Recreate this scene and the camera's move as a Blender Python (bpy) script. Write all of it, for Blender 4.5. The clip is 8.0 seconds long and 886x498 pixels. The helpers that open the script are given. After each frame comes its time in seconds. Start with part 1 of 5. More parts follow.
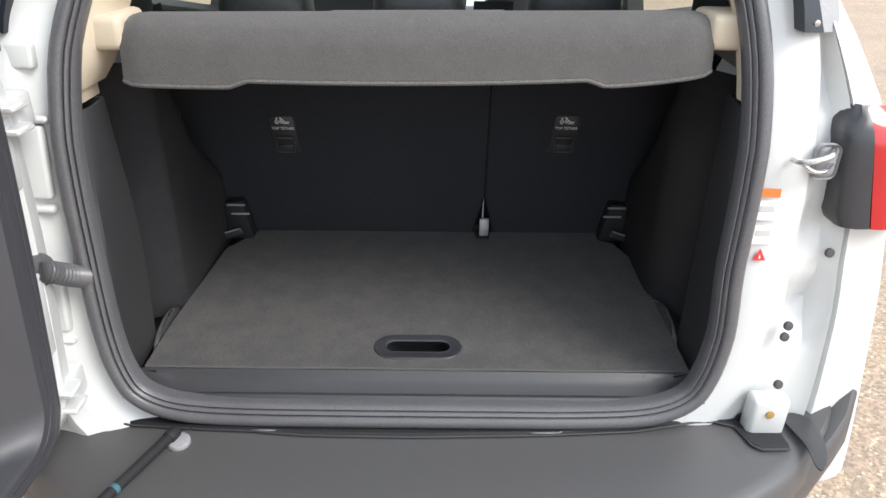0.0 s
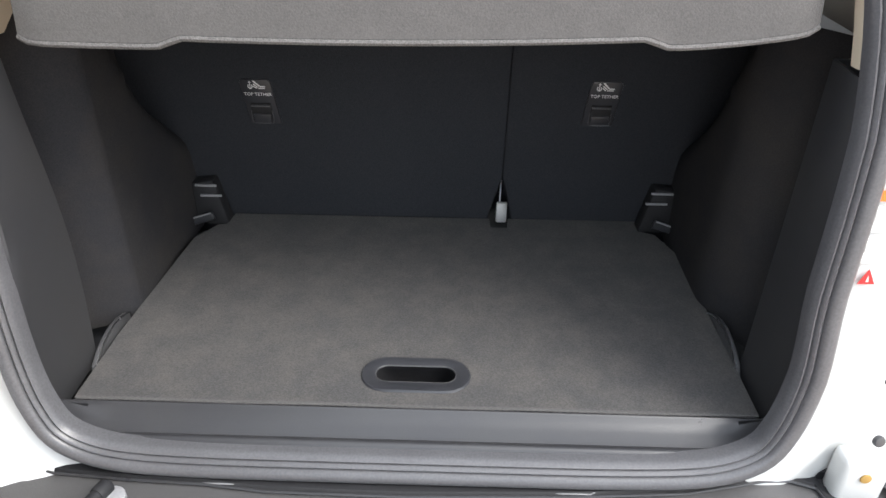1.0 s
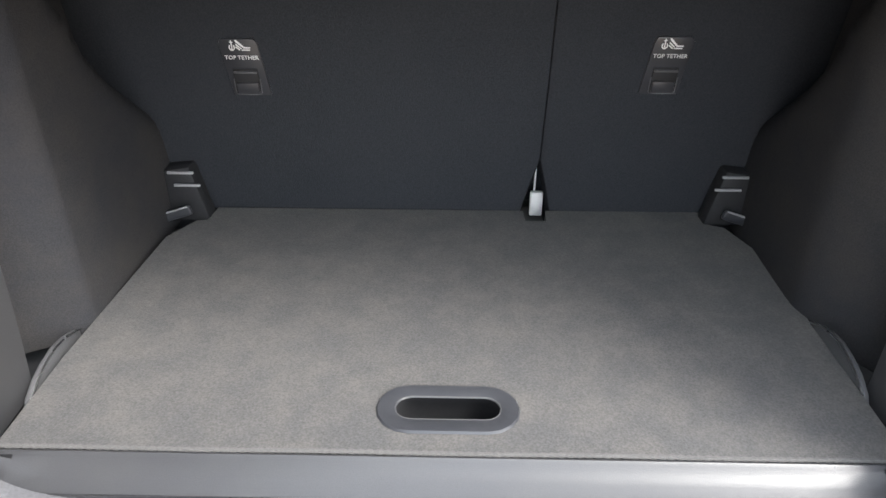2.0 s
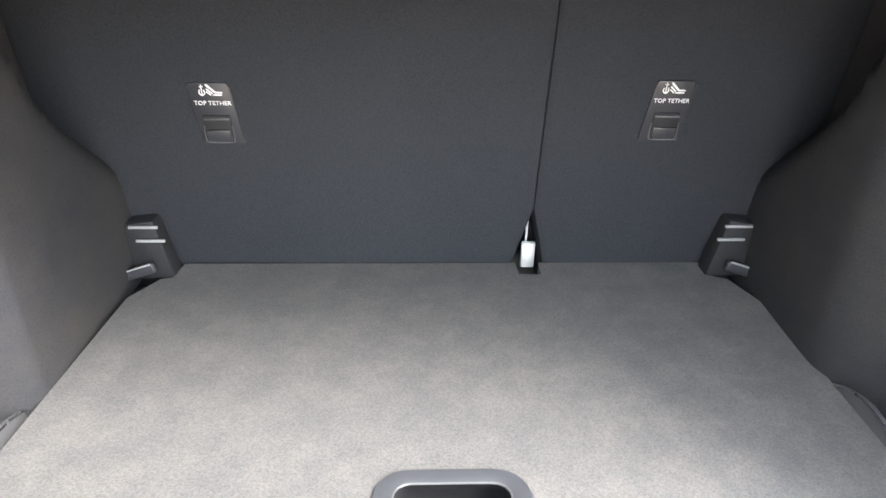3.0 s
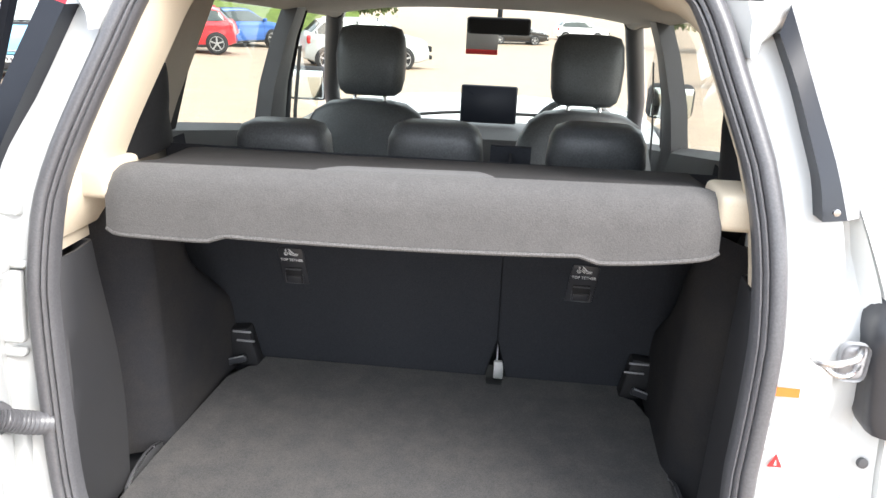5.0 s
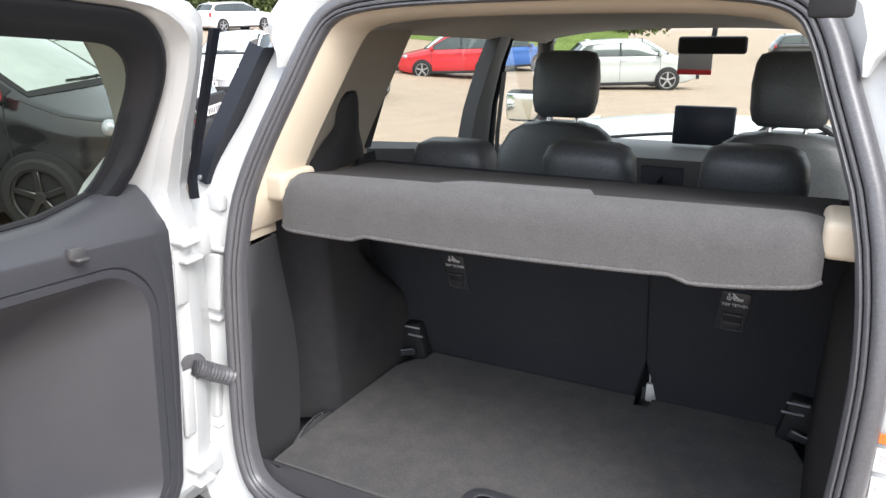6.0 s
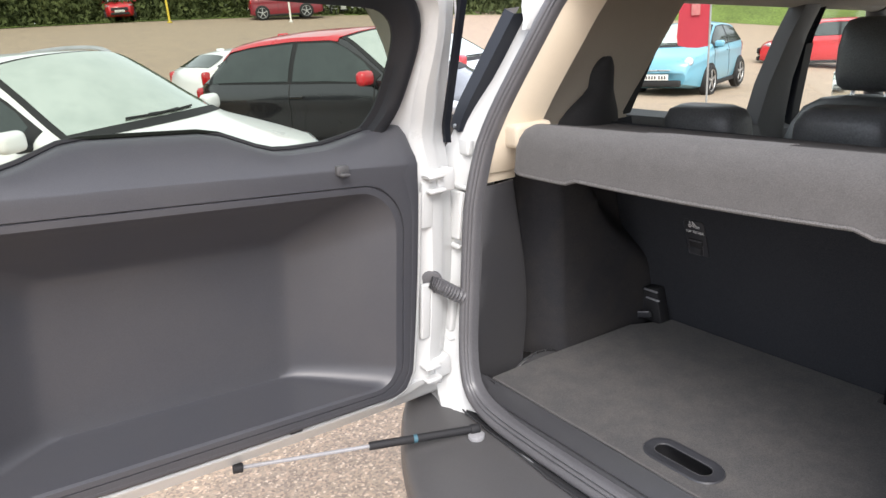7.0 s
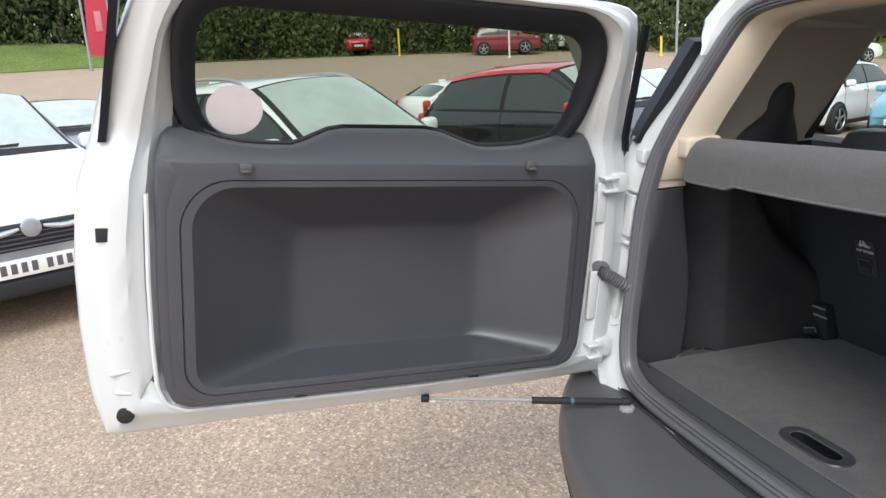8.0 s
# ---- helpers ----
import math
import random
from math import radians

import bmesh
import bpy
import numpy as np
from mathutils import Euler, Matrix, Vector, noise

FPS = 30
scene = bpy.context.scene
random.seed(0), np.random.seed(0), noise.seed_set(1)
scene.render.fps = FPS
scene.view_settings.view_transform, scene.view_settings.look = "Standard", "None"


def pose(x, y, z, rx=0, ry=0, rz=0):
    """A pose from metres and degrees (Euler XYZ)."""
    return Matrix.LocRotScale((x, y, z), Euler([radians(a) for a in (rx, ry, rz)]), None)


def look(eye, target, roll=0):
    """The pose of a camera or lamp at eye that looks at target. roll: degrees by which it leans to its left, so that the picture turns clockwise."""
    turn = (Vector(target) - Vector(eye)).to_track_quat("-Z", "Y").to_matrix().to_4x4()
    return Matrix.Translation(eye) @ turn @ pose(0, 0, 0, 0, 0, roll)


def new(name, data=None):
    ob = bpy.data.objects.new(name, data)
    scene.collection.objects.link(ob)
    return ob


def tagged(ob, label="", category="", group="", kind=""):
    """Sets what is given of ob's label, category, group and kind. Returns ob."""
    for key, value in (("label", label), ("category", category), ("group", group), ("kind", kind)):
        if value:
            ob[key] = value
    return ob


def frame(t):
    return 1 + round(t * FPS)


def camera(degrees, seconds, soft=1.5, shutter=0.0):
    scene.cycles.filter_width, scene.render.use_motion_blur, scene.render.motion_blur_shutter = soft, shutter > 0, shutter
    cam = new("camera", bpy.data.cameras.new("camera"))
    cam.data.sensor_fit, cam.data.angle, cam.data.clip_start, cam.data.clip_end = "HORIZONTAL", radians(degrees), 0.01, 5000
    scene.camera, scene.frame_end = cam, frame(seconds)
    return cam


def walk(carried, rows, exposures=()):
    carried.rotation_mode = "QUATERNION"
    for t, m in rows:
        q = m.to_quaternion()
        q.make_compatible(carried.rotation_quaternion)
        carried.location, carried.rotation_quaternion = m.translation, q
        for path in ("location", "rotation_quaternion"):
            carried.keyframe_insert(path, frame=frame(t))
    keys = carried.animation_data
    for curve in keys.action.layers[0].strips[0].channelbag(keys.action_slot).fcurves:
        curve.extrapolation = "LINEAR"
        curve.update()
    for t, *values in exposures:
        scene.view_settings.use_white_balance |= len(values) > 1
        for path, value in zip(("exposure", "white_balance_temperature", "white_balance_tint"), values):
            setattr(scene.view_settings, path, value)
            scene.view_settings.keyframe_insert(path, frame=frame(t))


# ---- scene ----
cam = camera(64.8, 8.0)
PATH = [
    (0, (0.032, -1.078, 1.533), (0.056, 0.698, 0.615), 1.1),
    (0.5, (0.039, -0.922, 1.51), (0.051, 0.819, 0.526), 1.3),
    (1, (0.054, -0.784, 1.47), (0.029, 0.928, 0.437), 1.0),
    (1.2, (0.051, -0.743, 1.444), (-0.002, 0.959, 0.395), 0.6),
    (2.3, (-0.013, -0.514, 1.293), (0.013, 1.223, 0.302), 0.6),
    (2.5, (-0.018, -0.49, 1.286), (0.045, 1.259, 0.318), 0.9),
    (3, (-0.039, -0.476, 1.304), (0.042, 1.297, 0.383), 1.3),
    (3.5, (-0.032, -0.551, 1.404), (0.072, 1.202, 0.447), 2.9),
    (4, (0.017, -0.689, 1.508), (0.084, 1.077, 0.57), 3.8),
    (4.2, (0.039, -0.746, 1.54), (0.06, 1.041, 0.642), 3.4),
    (5.3, (0.233, -0.996, 1.648), (-0.111, 0.857, 0.978), 1.7),
    (5.5, (0.277, -1.017, 1.653), (-0.211, 0.804, 0.986), 1.1),
    (6, (0.436, -0.977, 1.649), (-0.45, 0.694, 0.998), -1.5),
    (6.5, (0.624, -0.934, 1.616), (-0.721, 0.405, 0.985), -2.2),
    (7, (0.734, -0.957, 1.584), (-0.848, 0.095, 0.96), -4.1),
    (7.5, (0.888, -1.066, 1.556), (-0.845, -0.233, 1.004), -3.8),
    (8, (1.053, -1.075, 1.55), (-0.798, -0.504, 1.052), -3.1),
]
EXPOSURES = [(0, 1.069, 6250, 9), (0.5, 1.189, 6250, 9), (1, 1.542, 6250, 9), (1.2, 1.652, 6250, 9), (2.3, 2.8, 6330, 8), (2.5, 3.05, 6430, 8), (3, 3.5, 6330, 8), (3.5, 3.25, 6400, 8), (4, 3.0, 6330, 8), (4.2, 2.85, 6330, 8), (5.3, 1.652, 6250, 10), (5.5, 1.542, 6250, 10), (6, 1.377, 6150, 11), (6.5, 1.322, 6350, 13), (7, 1.234, 6350, 13), (7.5, 1.102, 6300, 12), (8, 0.716, 6100, 10)]
walk(cam, [(t, look(eye, target, roll)) for t, eye, target, roll in PATH], EXPOSURES)
# ---- light ----
world = bpy.data.worlds.new("overcast_sky")
scene.world = world
world.use_nodes = True
wt = world.node_tree
sky = wt.nodes.new("ShaderNodeTexSky")
sky.sky_type = 'NISHITA'
sky.sun_disc = False
sky.sun_elevation, sky.sun_rotation = radians(48), radians(122)
sky.air_density, sky.dust_density, sky.ozone_density = 1.0, 4.0, 1.0
soften = wt.nodes.new("ShaderNodeMixRGB")
soften.inputs[0].default_value = 0.65
soften.inputs[2].default_value = (7.0, 7.2, 7.4, 1)
wt.links.new(sky.outputs[0], soften.inputs[1])
wt.links.new(soften.outputs[0], wt.nodes["Background"].inputs[0])
wt.nodes["Background"].inputs[1].default_value = 0.152
sun = new("sun", bpy.data.lights.new("sun", 'SUN'))
sun.data.energy, sun.data.angle, sun.data.color = 1.15, radians(26), (1.0, 0.97, 0.92)
sun.matrix_world = look((8, -5, 10.5), (0, 0, 0))


# ---- materials ----
def material(name, colour, rough=0.5, metal=0.0, grain=0.0, scale=200.0, stain=0.0, stain_scale=6.0, bump=0.0,
             coat=0.0, second=None, specular=None, sheen=0.0):
    """A surface with fine grain, broader stains and fine relief."""
    m = bpy.data.materials.new(name)
    m.use_nodes = True
    nt = m.node_tree
    b = nt.nodes["Principled BSDF"]
    b.inputs["Roughness"].default_value, b.inputs["Metallic"].default_value = rough, metal
    b.inputs["Coat Weight"].default_value = coat
    b.inputs["Coat Roughness"].default_value = 0.05
    b.inputs["Sheen Weight"].default_value = sheen
    if specular is not None:
        b.inputs["Specular IOR Level"].default_value = specular
    co = nt.nodes.new("ShaderNodeTexCoord")
    fine = nt.nodes.new("ShaderNodeTexNoise")
    fine.inputs["Scale"].default_value, fine.inputs["Detail"].default_value = scale, 4
    broad = nt.nodes.new("ShaderNodeTexNoise")
    broad.inputs["Scale"].default_value, broad.inputs["Detail"].default_value = stain_scale, 6
    broad.inputs["Roughness"].default_value = 0.65
    for node in (fine, broad):
        nt.links.new(co.outputs["Object"], node.inputs["Vector"])
    last = None
    base = nt.nodes.new("ShaderNodeMixRGB")
    base.inputs[1].default_value = (*colour, 1)
    base.inputs[2].default_value = (*(second or [c * 0.45 for c in colour]), 1)
    ramp = nt.nodes.new("ShaderNodeMapRange")
    ramp.inputs[1].default_value, ramp.inputs[2].default_value = 0.38, 0.68
    ramp.inputs[3].default_value, ramp.inputs[4].default_value = 0.0, stain
    nt.links.new(broad.outputs[0], ramp.inputs[0])
    nt.links.new(ramp.outputs[0], base.inputs[0])
    last = base.outputs[0]
    if grain:
        g = nt.nodes.new("ShaderNodeMapRange")
        g.inputs[1].default_value, g.inputs[2].default_value = 0.3, 0.7
        g.inputs[3].default_value, g.inputs[4].default_value = 1 - grain, 1 + grain
        nt.links.new(fine.outputs[0], g.inputs[0])
        mul = nt.nodes.new("ShaderNodeVectorMath")
        mul.operation = 'SCALE'
        nt.links.new(last, mul.inputs[0])
        nt.links.new(g.outputs[0], mul.inputs["Scale"])
        last = mul.outputs[0]
    nt.links.new(last, b.inputs["Base Color"])
    r = nt.nodes.new("ShaderNodeMapRange")
    r.inputs[3].default_value, r.inputs[4].default_value = max(0.02, rough - 0.08), min(1, rough + 0.08)
    nt.links.new(broad.outputs[0], r.inputs[0])
    nt.links.new(r.outputs[0], b.inputs["Roughness"])
    if bump:
        n = nt.nodes.new("ShaderNodeBump")
        n.inputs["Strength"].default_value, n.inputs["Distance"].default_value = 0.6, bump
        nt.links.new(fine.outputs[0], n.inputs["Height"])
        nt.links.new(n.outputs[0], b.inputs["Normal"])
    return m


def clear_glass(name, tint=(0.9, 0.95, 0.93), gloss=0.12):
    """Thin window glass: tinted, with a share of mirror reflection."""
    m = bpy.data.materials.new(name)
    m.use_nodes = True
    nt = m.node_tree
    nt.nodes.remove(nt.nodes["Principled BSDF"])
    see, shine, mix, fres, power = (nt.nodes.new(k) for k in ("ShaderNodeBsdfTransparent", "ShaderNodeBsdfGlossy", "ShaderNodeMixShader", "ShaderNodeLayerWeight", "ShaderNodeMath"))
    see.inputs[0].default_value = (*tint, 1)
    shine.inputs["Roughness"].default_value = 0.02
    fres.inputs[0].default_value = 0.5
    power.operation = 'POWER'
    power.inputs[1].default_value = 5.0
    nt.links.new(fres.outputs["Facing"], power.inputs[0])
    nt.links.new(power.outputs[0], mix.inputs[0])
    nt.links.new(see.outputs[0], mix.inputs[1])
    nt.links.new(shine.outputs[0], mix.inputs[2])
    nt.links.new(mix.outputs[0], nt.nodes["Material Output"].inputs[0])
    return m


WHITE = material("white_car_paint", (0.60, 0.61, 0.605), 0.3, grain=0.01, stain=0.4, stain_scale=5, second=(0.57, 0.575, 0.555), coat=0.6)
RUBBER = material("black_rubber_seal", (0.105, 0.104, 0.110), 0.32, grain=0.15, scale=300, stain=0.3, stain_scale=9, second=(0.06, 0.06, 0.065), bump=0.0003)
DOOR_TRIM = material("moulded_grey_door_plastic", (0.054, 0.055, 0.063), 0.38, grain=0.12, scale=700, stain=0.45, stain_scale=5, second=(0.070, 0.068, 0.071), bump=0.0003)
SILL = material("grey_sill_plastic", (0.040, 0.040, 0.044), 0.30, grain=0.1, scale=800, stain=0.4, stain_scale=8, second=(0.05, 0.05, 0.05), bump=0.0003)
SIDE_TRIM = material("black_boot_pillar_plastic", (0.033, 0.033, 0.036), 0.55, grain=0.12, scale=900, stain=0.4, stain_scale=5, second=(0.042, 0.040, 0.039), bump=0.0004)
PLASTIC = material("dark_grey_plastic", (0.066, 0.066, 0.07), 0.5, grain=0.12, scale=900, stain=0.35, stain_scale=5, second=(0.08, 0.078, 0.076), bump=0.0004)
BUMPER = material("charcoal_bumper_plastic", (0.080, 0.079, 0.081), 0.40, grain=0.15, scale=700, stain=0.5, stain_scale=4, second=(0.076, 0.072, 0.070), bump=0.0004)
CARPET = material("charcoal_boot_carpet", (0.070, 0.068, 0.068), 0.95, grain=0.22, scale=380, stain=0.9, stain_scale=19, second=(0.096, 0.090, 0.085), bump=0.0012, specular=0.1, sheen=0.15)
LINING = material("black_felt_lining", (0.031, 0.031, 0.034), 0.95, grain=0.18, scale=500, stain=0.7, stain_scale=7, second=(0.050, 0.046, 0.043), bump=0.001, specular=0.1)
SEATBACK = material("black_seat_back_cloth", (0.033, 0.035, 0.040), 0.95, grain=0.18, scale=420, stain=0.5, stain_scale=5, second=(0.028, 0.030, 0.035), bump=0.001, specular=0.1)
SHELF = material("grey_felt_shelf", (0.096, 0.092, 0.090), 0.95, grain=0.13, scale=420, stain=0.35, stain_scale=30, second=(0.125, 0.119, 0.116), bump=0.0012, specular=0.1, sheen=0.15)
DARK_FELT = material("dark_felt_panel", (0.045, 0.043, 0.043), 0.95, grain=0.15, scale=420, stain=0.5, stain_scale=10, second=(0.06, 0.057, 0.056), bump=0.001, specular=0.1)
HEM = material("pale_felt_edge", (0.13, 0.125, 0.122), 0.95, grain=0.3, scale=420, stain=0.5, stain_scale=9, second=(0.17, 0.163, 0.16), bump=0.001, specular=0.1)
BEIGE = material("pale_beige_plastic", (0.58, 0.50, 0.385), 0.65, grain=0.05, scale=800, stain=0.25, stain_scale=5, second=(0.46, 0.40, 0.31), bump=0.0003, specular=0.3)
QUARTER = material("greyish_beige_trim", (0.43, 0.385, 0.32), 0.75, grain=0.08, scale=700, stain=0.3, stain_scale=4, second=(0.36, 0.32, 0.27), bump=0.0003, specular=0.2)
HEADLINER = material("grey_headliner_cloth", (0.50, 0.475, 0.445), 0.95, grain=0.15, scale=700, stain=0.2, second=(0.52, 0.50, 0.47), specular=0.1)
LEATHER = material("black_leather", (0.070, 0.074, 0.078), 0.42, grain=0.25, scale=260, stain=0.4, second=(0.035, 0.034, 0.034), bump=0.0006)
GLOSS_BLACK = material("gloss_black_trim", (0.010, 0.012, 0.018), 0.30, stain=0.3, second=(0.02, 0.022, 0.028), specular=0.3)
CHROME = material("bright_steel", (0.62, 0.62, 0.63), 0.28, metal=1.0, grain=0.05, stain=0.2, second=(0.45, 0.45, 0.45))
SILVER = material("satin_grey_plastic", (0.30, 0.30, 0.31), 0.45, grain=0.1, stain=0.3, second=(0.2, 0.2, 0.2))
BLACK = material("matt_black", (0.012, 0.012, 0.014), 0.7, grain=0.2, stain=0.3, second=(0.02, 0.02, 0.02))
SEAL_BLACK = material("black_window_rubber", (0.016, 0.017, 0.02), 0.5, grain=0.1, scale=300, stain=0.3, second=(0.025, 0.025, 0.028), specular=0.3)
PRINT = material("white_print", (0.75, 0.75, 0.74), 0.6, grain=0.05)
ORANGE = material("orange_label", (0.80, 0.20, 0.03), 0.5, stain=0.1)
RED = material("red_print", (0.70, 0.03, 0.03), 0.5, stain=0.1)
PAPER = material("white_label", (0.80, 0.79, 0.76), 0.5, stain=0.15, second=(0.7, 0.68, 0.62))
GREYPRINT = material("grey_print", (0.48, 0.47, 0.46), 0.6)
PULL = material("smooth_black_plastic", (0.036, 0.037, 0.042), 0.32, grain=0.06, scale=600, stain=0.4, stain_scale=20, second=(0.05, 0.05, 0.055))
RED_LENS = material("red_lamp_lens", (0.45, 0.008, 0.012), 0.12, coat=0.8, stain=0.3, second=(0.25, 0.004, 0.006))
CLEAR_LENS = material("clear_lamp_lens", (0.55, 0.57, 0.6), 0.1, metal=0.5, coat=0.8, stain=0.5, second=(0.2, 0.2, 0.22))
TYRE = material("tyre_rubber", (0.02, 0.02, 0.021), 0.8, grain=0.2, scale=120, bump=0.001)
ALLOY = material("alloy_rim", (0.5, 0.5, 0.51), 0.35, metal=0.8, stain=0.3)
GLASS = clear_glass("window_glass", (.86, .89, .82))
TINTED_GLASS = clear_glass("tinted_rear_glass", (.52, .555, .47))
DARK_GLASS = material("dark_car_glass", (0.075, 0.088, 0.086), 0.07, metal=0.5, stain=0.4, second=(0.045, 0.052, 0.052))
# The pale, part-metallic tone stands in for the sky reflected in parked cars' windscreens.
SKY_TONED_GLASS = material("sky_toned_windscreen", (0.64, 0.69, 0.63), 0.06, metal=0.75, stain=0.6, stain_scale=3, second=(0.46, 0.52, 0.47))
MIRROR = material("mirror_glass", (.75, .80, .76), .04, metal=1.0)
STICKER = material("faded_paper_sticker", (0.82, 0.76, 0.76), 0.6, stain=0.5, stain_scale=25, second=(0.80, 0.66, 0.67))
RUST = material("rusty_stain", (0.45, 0.28, 0.08), 0.8, stain=0.5)
BLUE_TAPE = material("blue_print", (0.05, 0.13, 0.17), 0.5)


# ---- mesh helpers ----
def part(name, bm, mat, parent=None, label="", smooth=40):
    """Links a bmesh as one mesh object under a thing or a part."""
    me = bpy.data.meshes.new(name)
    bmesh.ops.recalc_face_normals(bm, faces=bm.faces[:])
    bm.to_mesh(me)
    bm.free()
    me.materials.append(mat)
    if smooth:
        me.shade_smooth()
        me.set_sharp_from_angle(angle=radians(smooth))
    ob = new(name, me)
    if parent:
        ob.parent = parent
    if label:
        tagged(ob, label)
    return ob


def thing(name, label, category, m=None, group=""):
    ob = new(name)
    ob.empty_display_size = 0.1
    tagged(ob, label, category, group)
    if m:
        ob.matrix_world = m
    return ob


def loft(rows, close_u=False, close_v=False, cap=False, bm=None):
    """Quads between rows of points; close_u joins each row's ends, close_v the last row to the first."""
    bm = bm or bmesh.new()
    vs = [[bm.verts.new(p) for p in r] for r in rows]
    nr, nc = len(rows), len(rows[0])
    for i in range(nr if close_v else nr - 1):
        a, b = vs[i], vs[(i + 1) % nr]
        for j in range(nc if close_u else nc - 1):
            k = (j + 1) % nc
            try:
                bm.faces.new((a[j], a[k], b[k], b[j]))
            except ValueError:
                pass
    if cap:
        bm.faces.new(vs[0][::-1])
        bm.faces.new(vs[-1])
    return bm


def thicken(bm, t):
    bmesh.ops.recalc_face_normals(bm, faces=bm.faces[:])
    bmesh.ops.solidify(bm, geom=bm.faces[:], thickness=t)
    return bm


def block(size, at=(0, 0, 0), bevel=0.004, seg=2, m=None, bm=None):
    """A box with rounded edges."""
    own = bmesh.new()
    bmesh.ops.create_cube(own, size=1, matrix=Matrix.Diagonal((*size, 1)))
    if bevel:
        bmesh.ops.bevel(own, geom=own.edges[:], offset=bevel, segments=seg, affect='EDGES', profile=0.5)
    bmesh.ops.transform(own, matrix=Matrix.Translation(at) @ (m or Matrix()), verts=own.verts[:])
    return join(bm, own)


def join(bm, own):
    if bm is None:
        return own
    me = bpy.data.meshes.new("joined")
    own.to_mesh(me)
    own.free()
    bm.from_mesh(me)
    bpy.data.meshes.remove(me)
    return bm


def spline(pts, n, closed=False):
    """n points on a smooth curve through pts."""
    P = [Vector(p) for p in pts]
    k = len(P)
    out = []
    for i in range(n):
        f = i * (k if closed else k - 1) / (n if closed else n - 1)
        j = min(int(f), k - 1 if closed else k - 2)
        t = f - j
        g = (lambda q: P[q % k]) if closed else (lambda q: P[max(0, min(k - 1, q))])
        a, b, c, d = g(j - 1), g(j), g(j + 1), g(j + 2)
        out.append(0.5 * (2 * b + (c - a) * t + (2 * a - 5 * b + 4 * c - d) * t * t + (3 * b - 3 * c + d - a) * t ** 3))
    return out


def tube(pts, r, seg=8, closed=False, bm=None, cap=True):
    """A round rod along pts; r is a radius or one for each point."""
    P = [Vector(p) for p in pts]
    n = len(P)
    rr = r if isinstance(r, (list, tuple)) else [r] * n
    rows = []
    ref = Vector((0.0, 0.0, 1.0))
    for i in range(n):
        d = (P[(i + 1) % n] - P[i - 1]) if closed else (P[min(n - 1, i + 1)] - P[max(0, i - 1)])
        d.normalize()
        if abs(d.dot(ref)) > 0.95:
            ref = Vector((1.0, 0.0, 0.0)) if abs(d.x) < 0.9 else Vector((0.0, 1.0, 0.0))
        side = d.cross(ref).normalized()
        up = side.cross(d)
        ref = up
        rows.append([P[i] + rr[i] * (math.cos(a) * side + math.sin(a) * up) for a in [2 * math.pi * k / seg for k in range(seg)]])
    return loft(rows, close_u=True, close_v=closed, cap=cap and not closed, bm=bm)


def plate(outline, depth, axis=(0, 1, 0), bevel=0.0):
    """A flat outline given thickness along axis."""
    bm = bmesh.new()
    f = bm.faces.new([bm.verts.new(p) for p in outline])
    ex = bmesh.ops.extrude_face_region(bm, geom=[f])
    bmesh.ops.translate(bm, vec=Vector(axis) * depth, verts=[v for v in ex["geom"] if isinstance(v, bmesh.types.BMVert)])
    bmesh.ops.recalc_face_normals(bm, faces=bm.faces[:])
    if bevel:
        edges = [e for e in bm.edges if e.calc_face_angle(0) > 0.9]
        bmesh.ops.bevel(bm, geom=edges, offset=bevel, segments=2, affect='EDGES', profile=0.5, clamp_overlap=True)
    return bm


def stadium(cx, cy, hl, hw, n=8):
    """A slot's outline with round ends, in the plane."""
    pts = []
    for s, a0 in ((1, -90), (-1, 90)):
        for i in range(n + 1):
            a = radians(a0 + 180 * i / n)
            pts.append((cx + s * (hl - hw) + hw * math.cos(a), cy + hw * math.sin(a)))
    return pts


def disc(at, r, depth, axis, seg=20, bevel=0.0, bm=None):
    own = bmesh.new()
    bmesh.ops.create_cone(own, cap_ends=True, segments=seg, radius1=r, radius2=r, depth=depth)
    if bevel:
        bmesh.ops.bevel(own, geom=[e for e in own.edges if e.calc_face_angle(0) > 0.9], offset=bevel, segments=2, affect='EDGES', profile=0.5)
    q = Vector((0, 0, 1)).rotation_difference(Vector(axis))
    bmesh.ops.transform(own, matrix=Matrix.Translation(at) @ q.to_matrix().to_4x4(), verts=own.verts[:])
    return join(bm, own)


def cushion(w, d, h, round_=.35):
    """A soft padded block."""
    bm = bmesh.new()
    bmesh.ops.create_cube(bm, size=1, matrix=Matrix.Diagonal((w, d, h, 1)))
    bmesh.ops.bevel(bm, geom=bm.edges[:], offset=min(w, d, h) * round_, segments=4, affect='EDGES', profile=0.5)
    return bm


def moved(bm, m):
    bmesh.ops.transform(bm, matrix=m, verts=bm.verts[:])
    return bm


def lettering(name, words, size, m, mat, parent, depth=0.0006):
    """Words in the built-in typeface, turned into a mesh."""
    cu = bpy.data.curves.new(name, 'FONT')
    cu.body, cu.size, cu.extrude = words, size, depth
    cu.align_x, cu.align_y, cu.resolution_u = 'CENTER', 'CENTER', 2
    tmp = bpy.data.objects.new(name, cu)
    scene.collection.objects.link(tmp)
    me = bpy.data.meshes.new_from_object(tmp.evaluated_get(bpy.context.evaluated_depsgraph_get()))
    bpy.data.objects.remove(tmp)
    me.materials.clear()
    me.materials.append(mat)
    ob = new(name, me)
    ob.parent = parent
    ob.matrix_local = m
    return ob


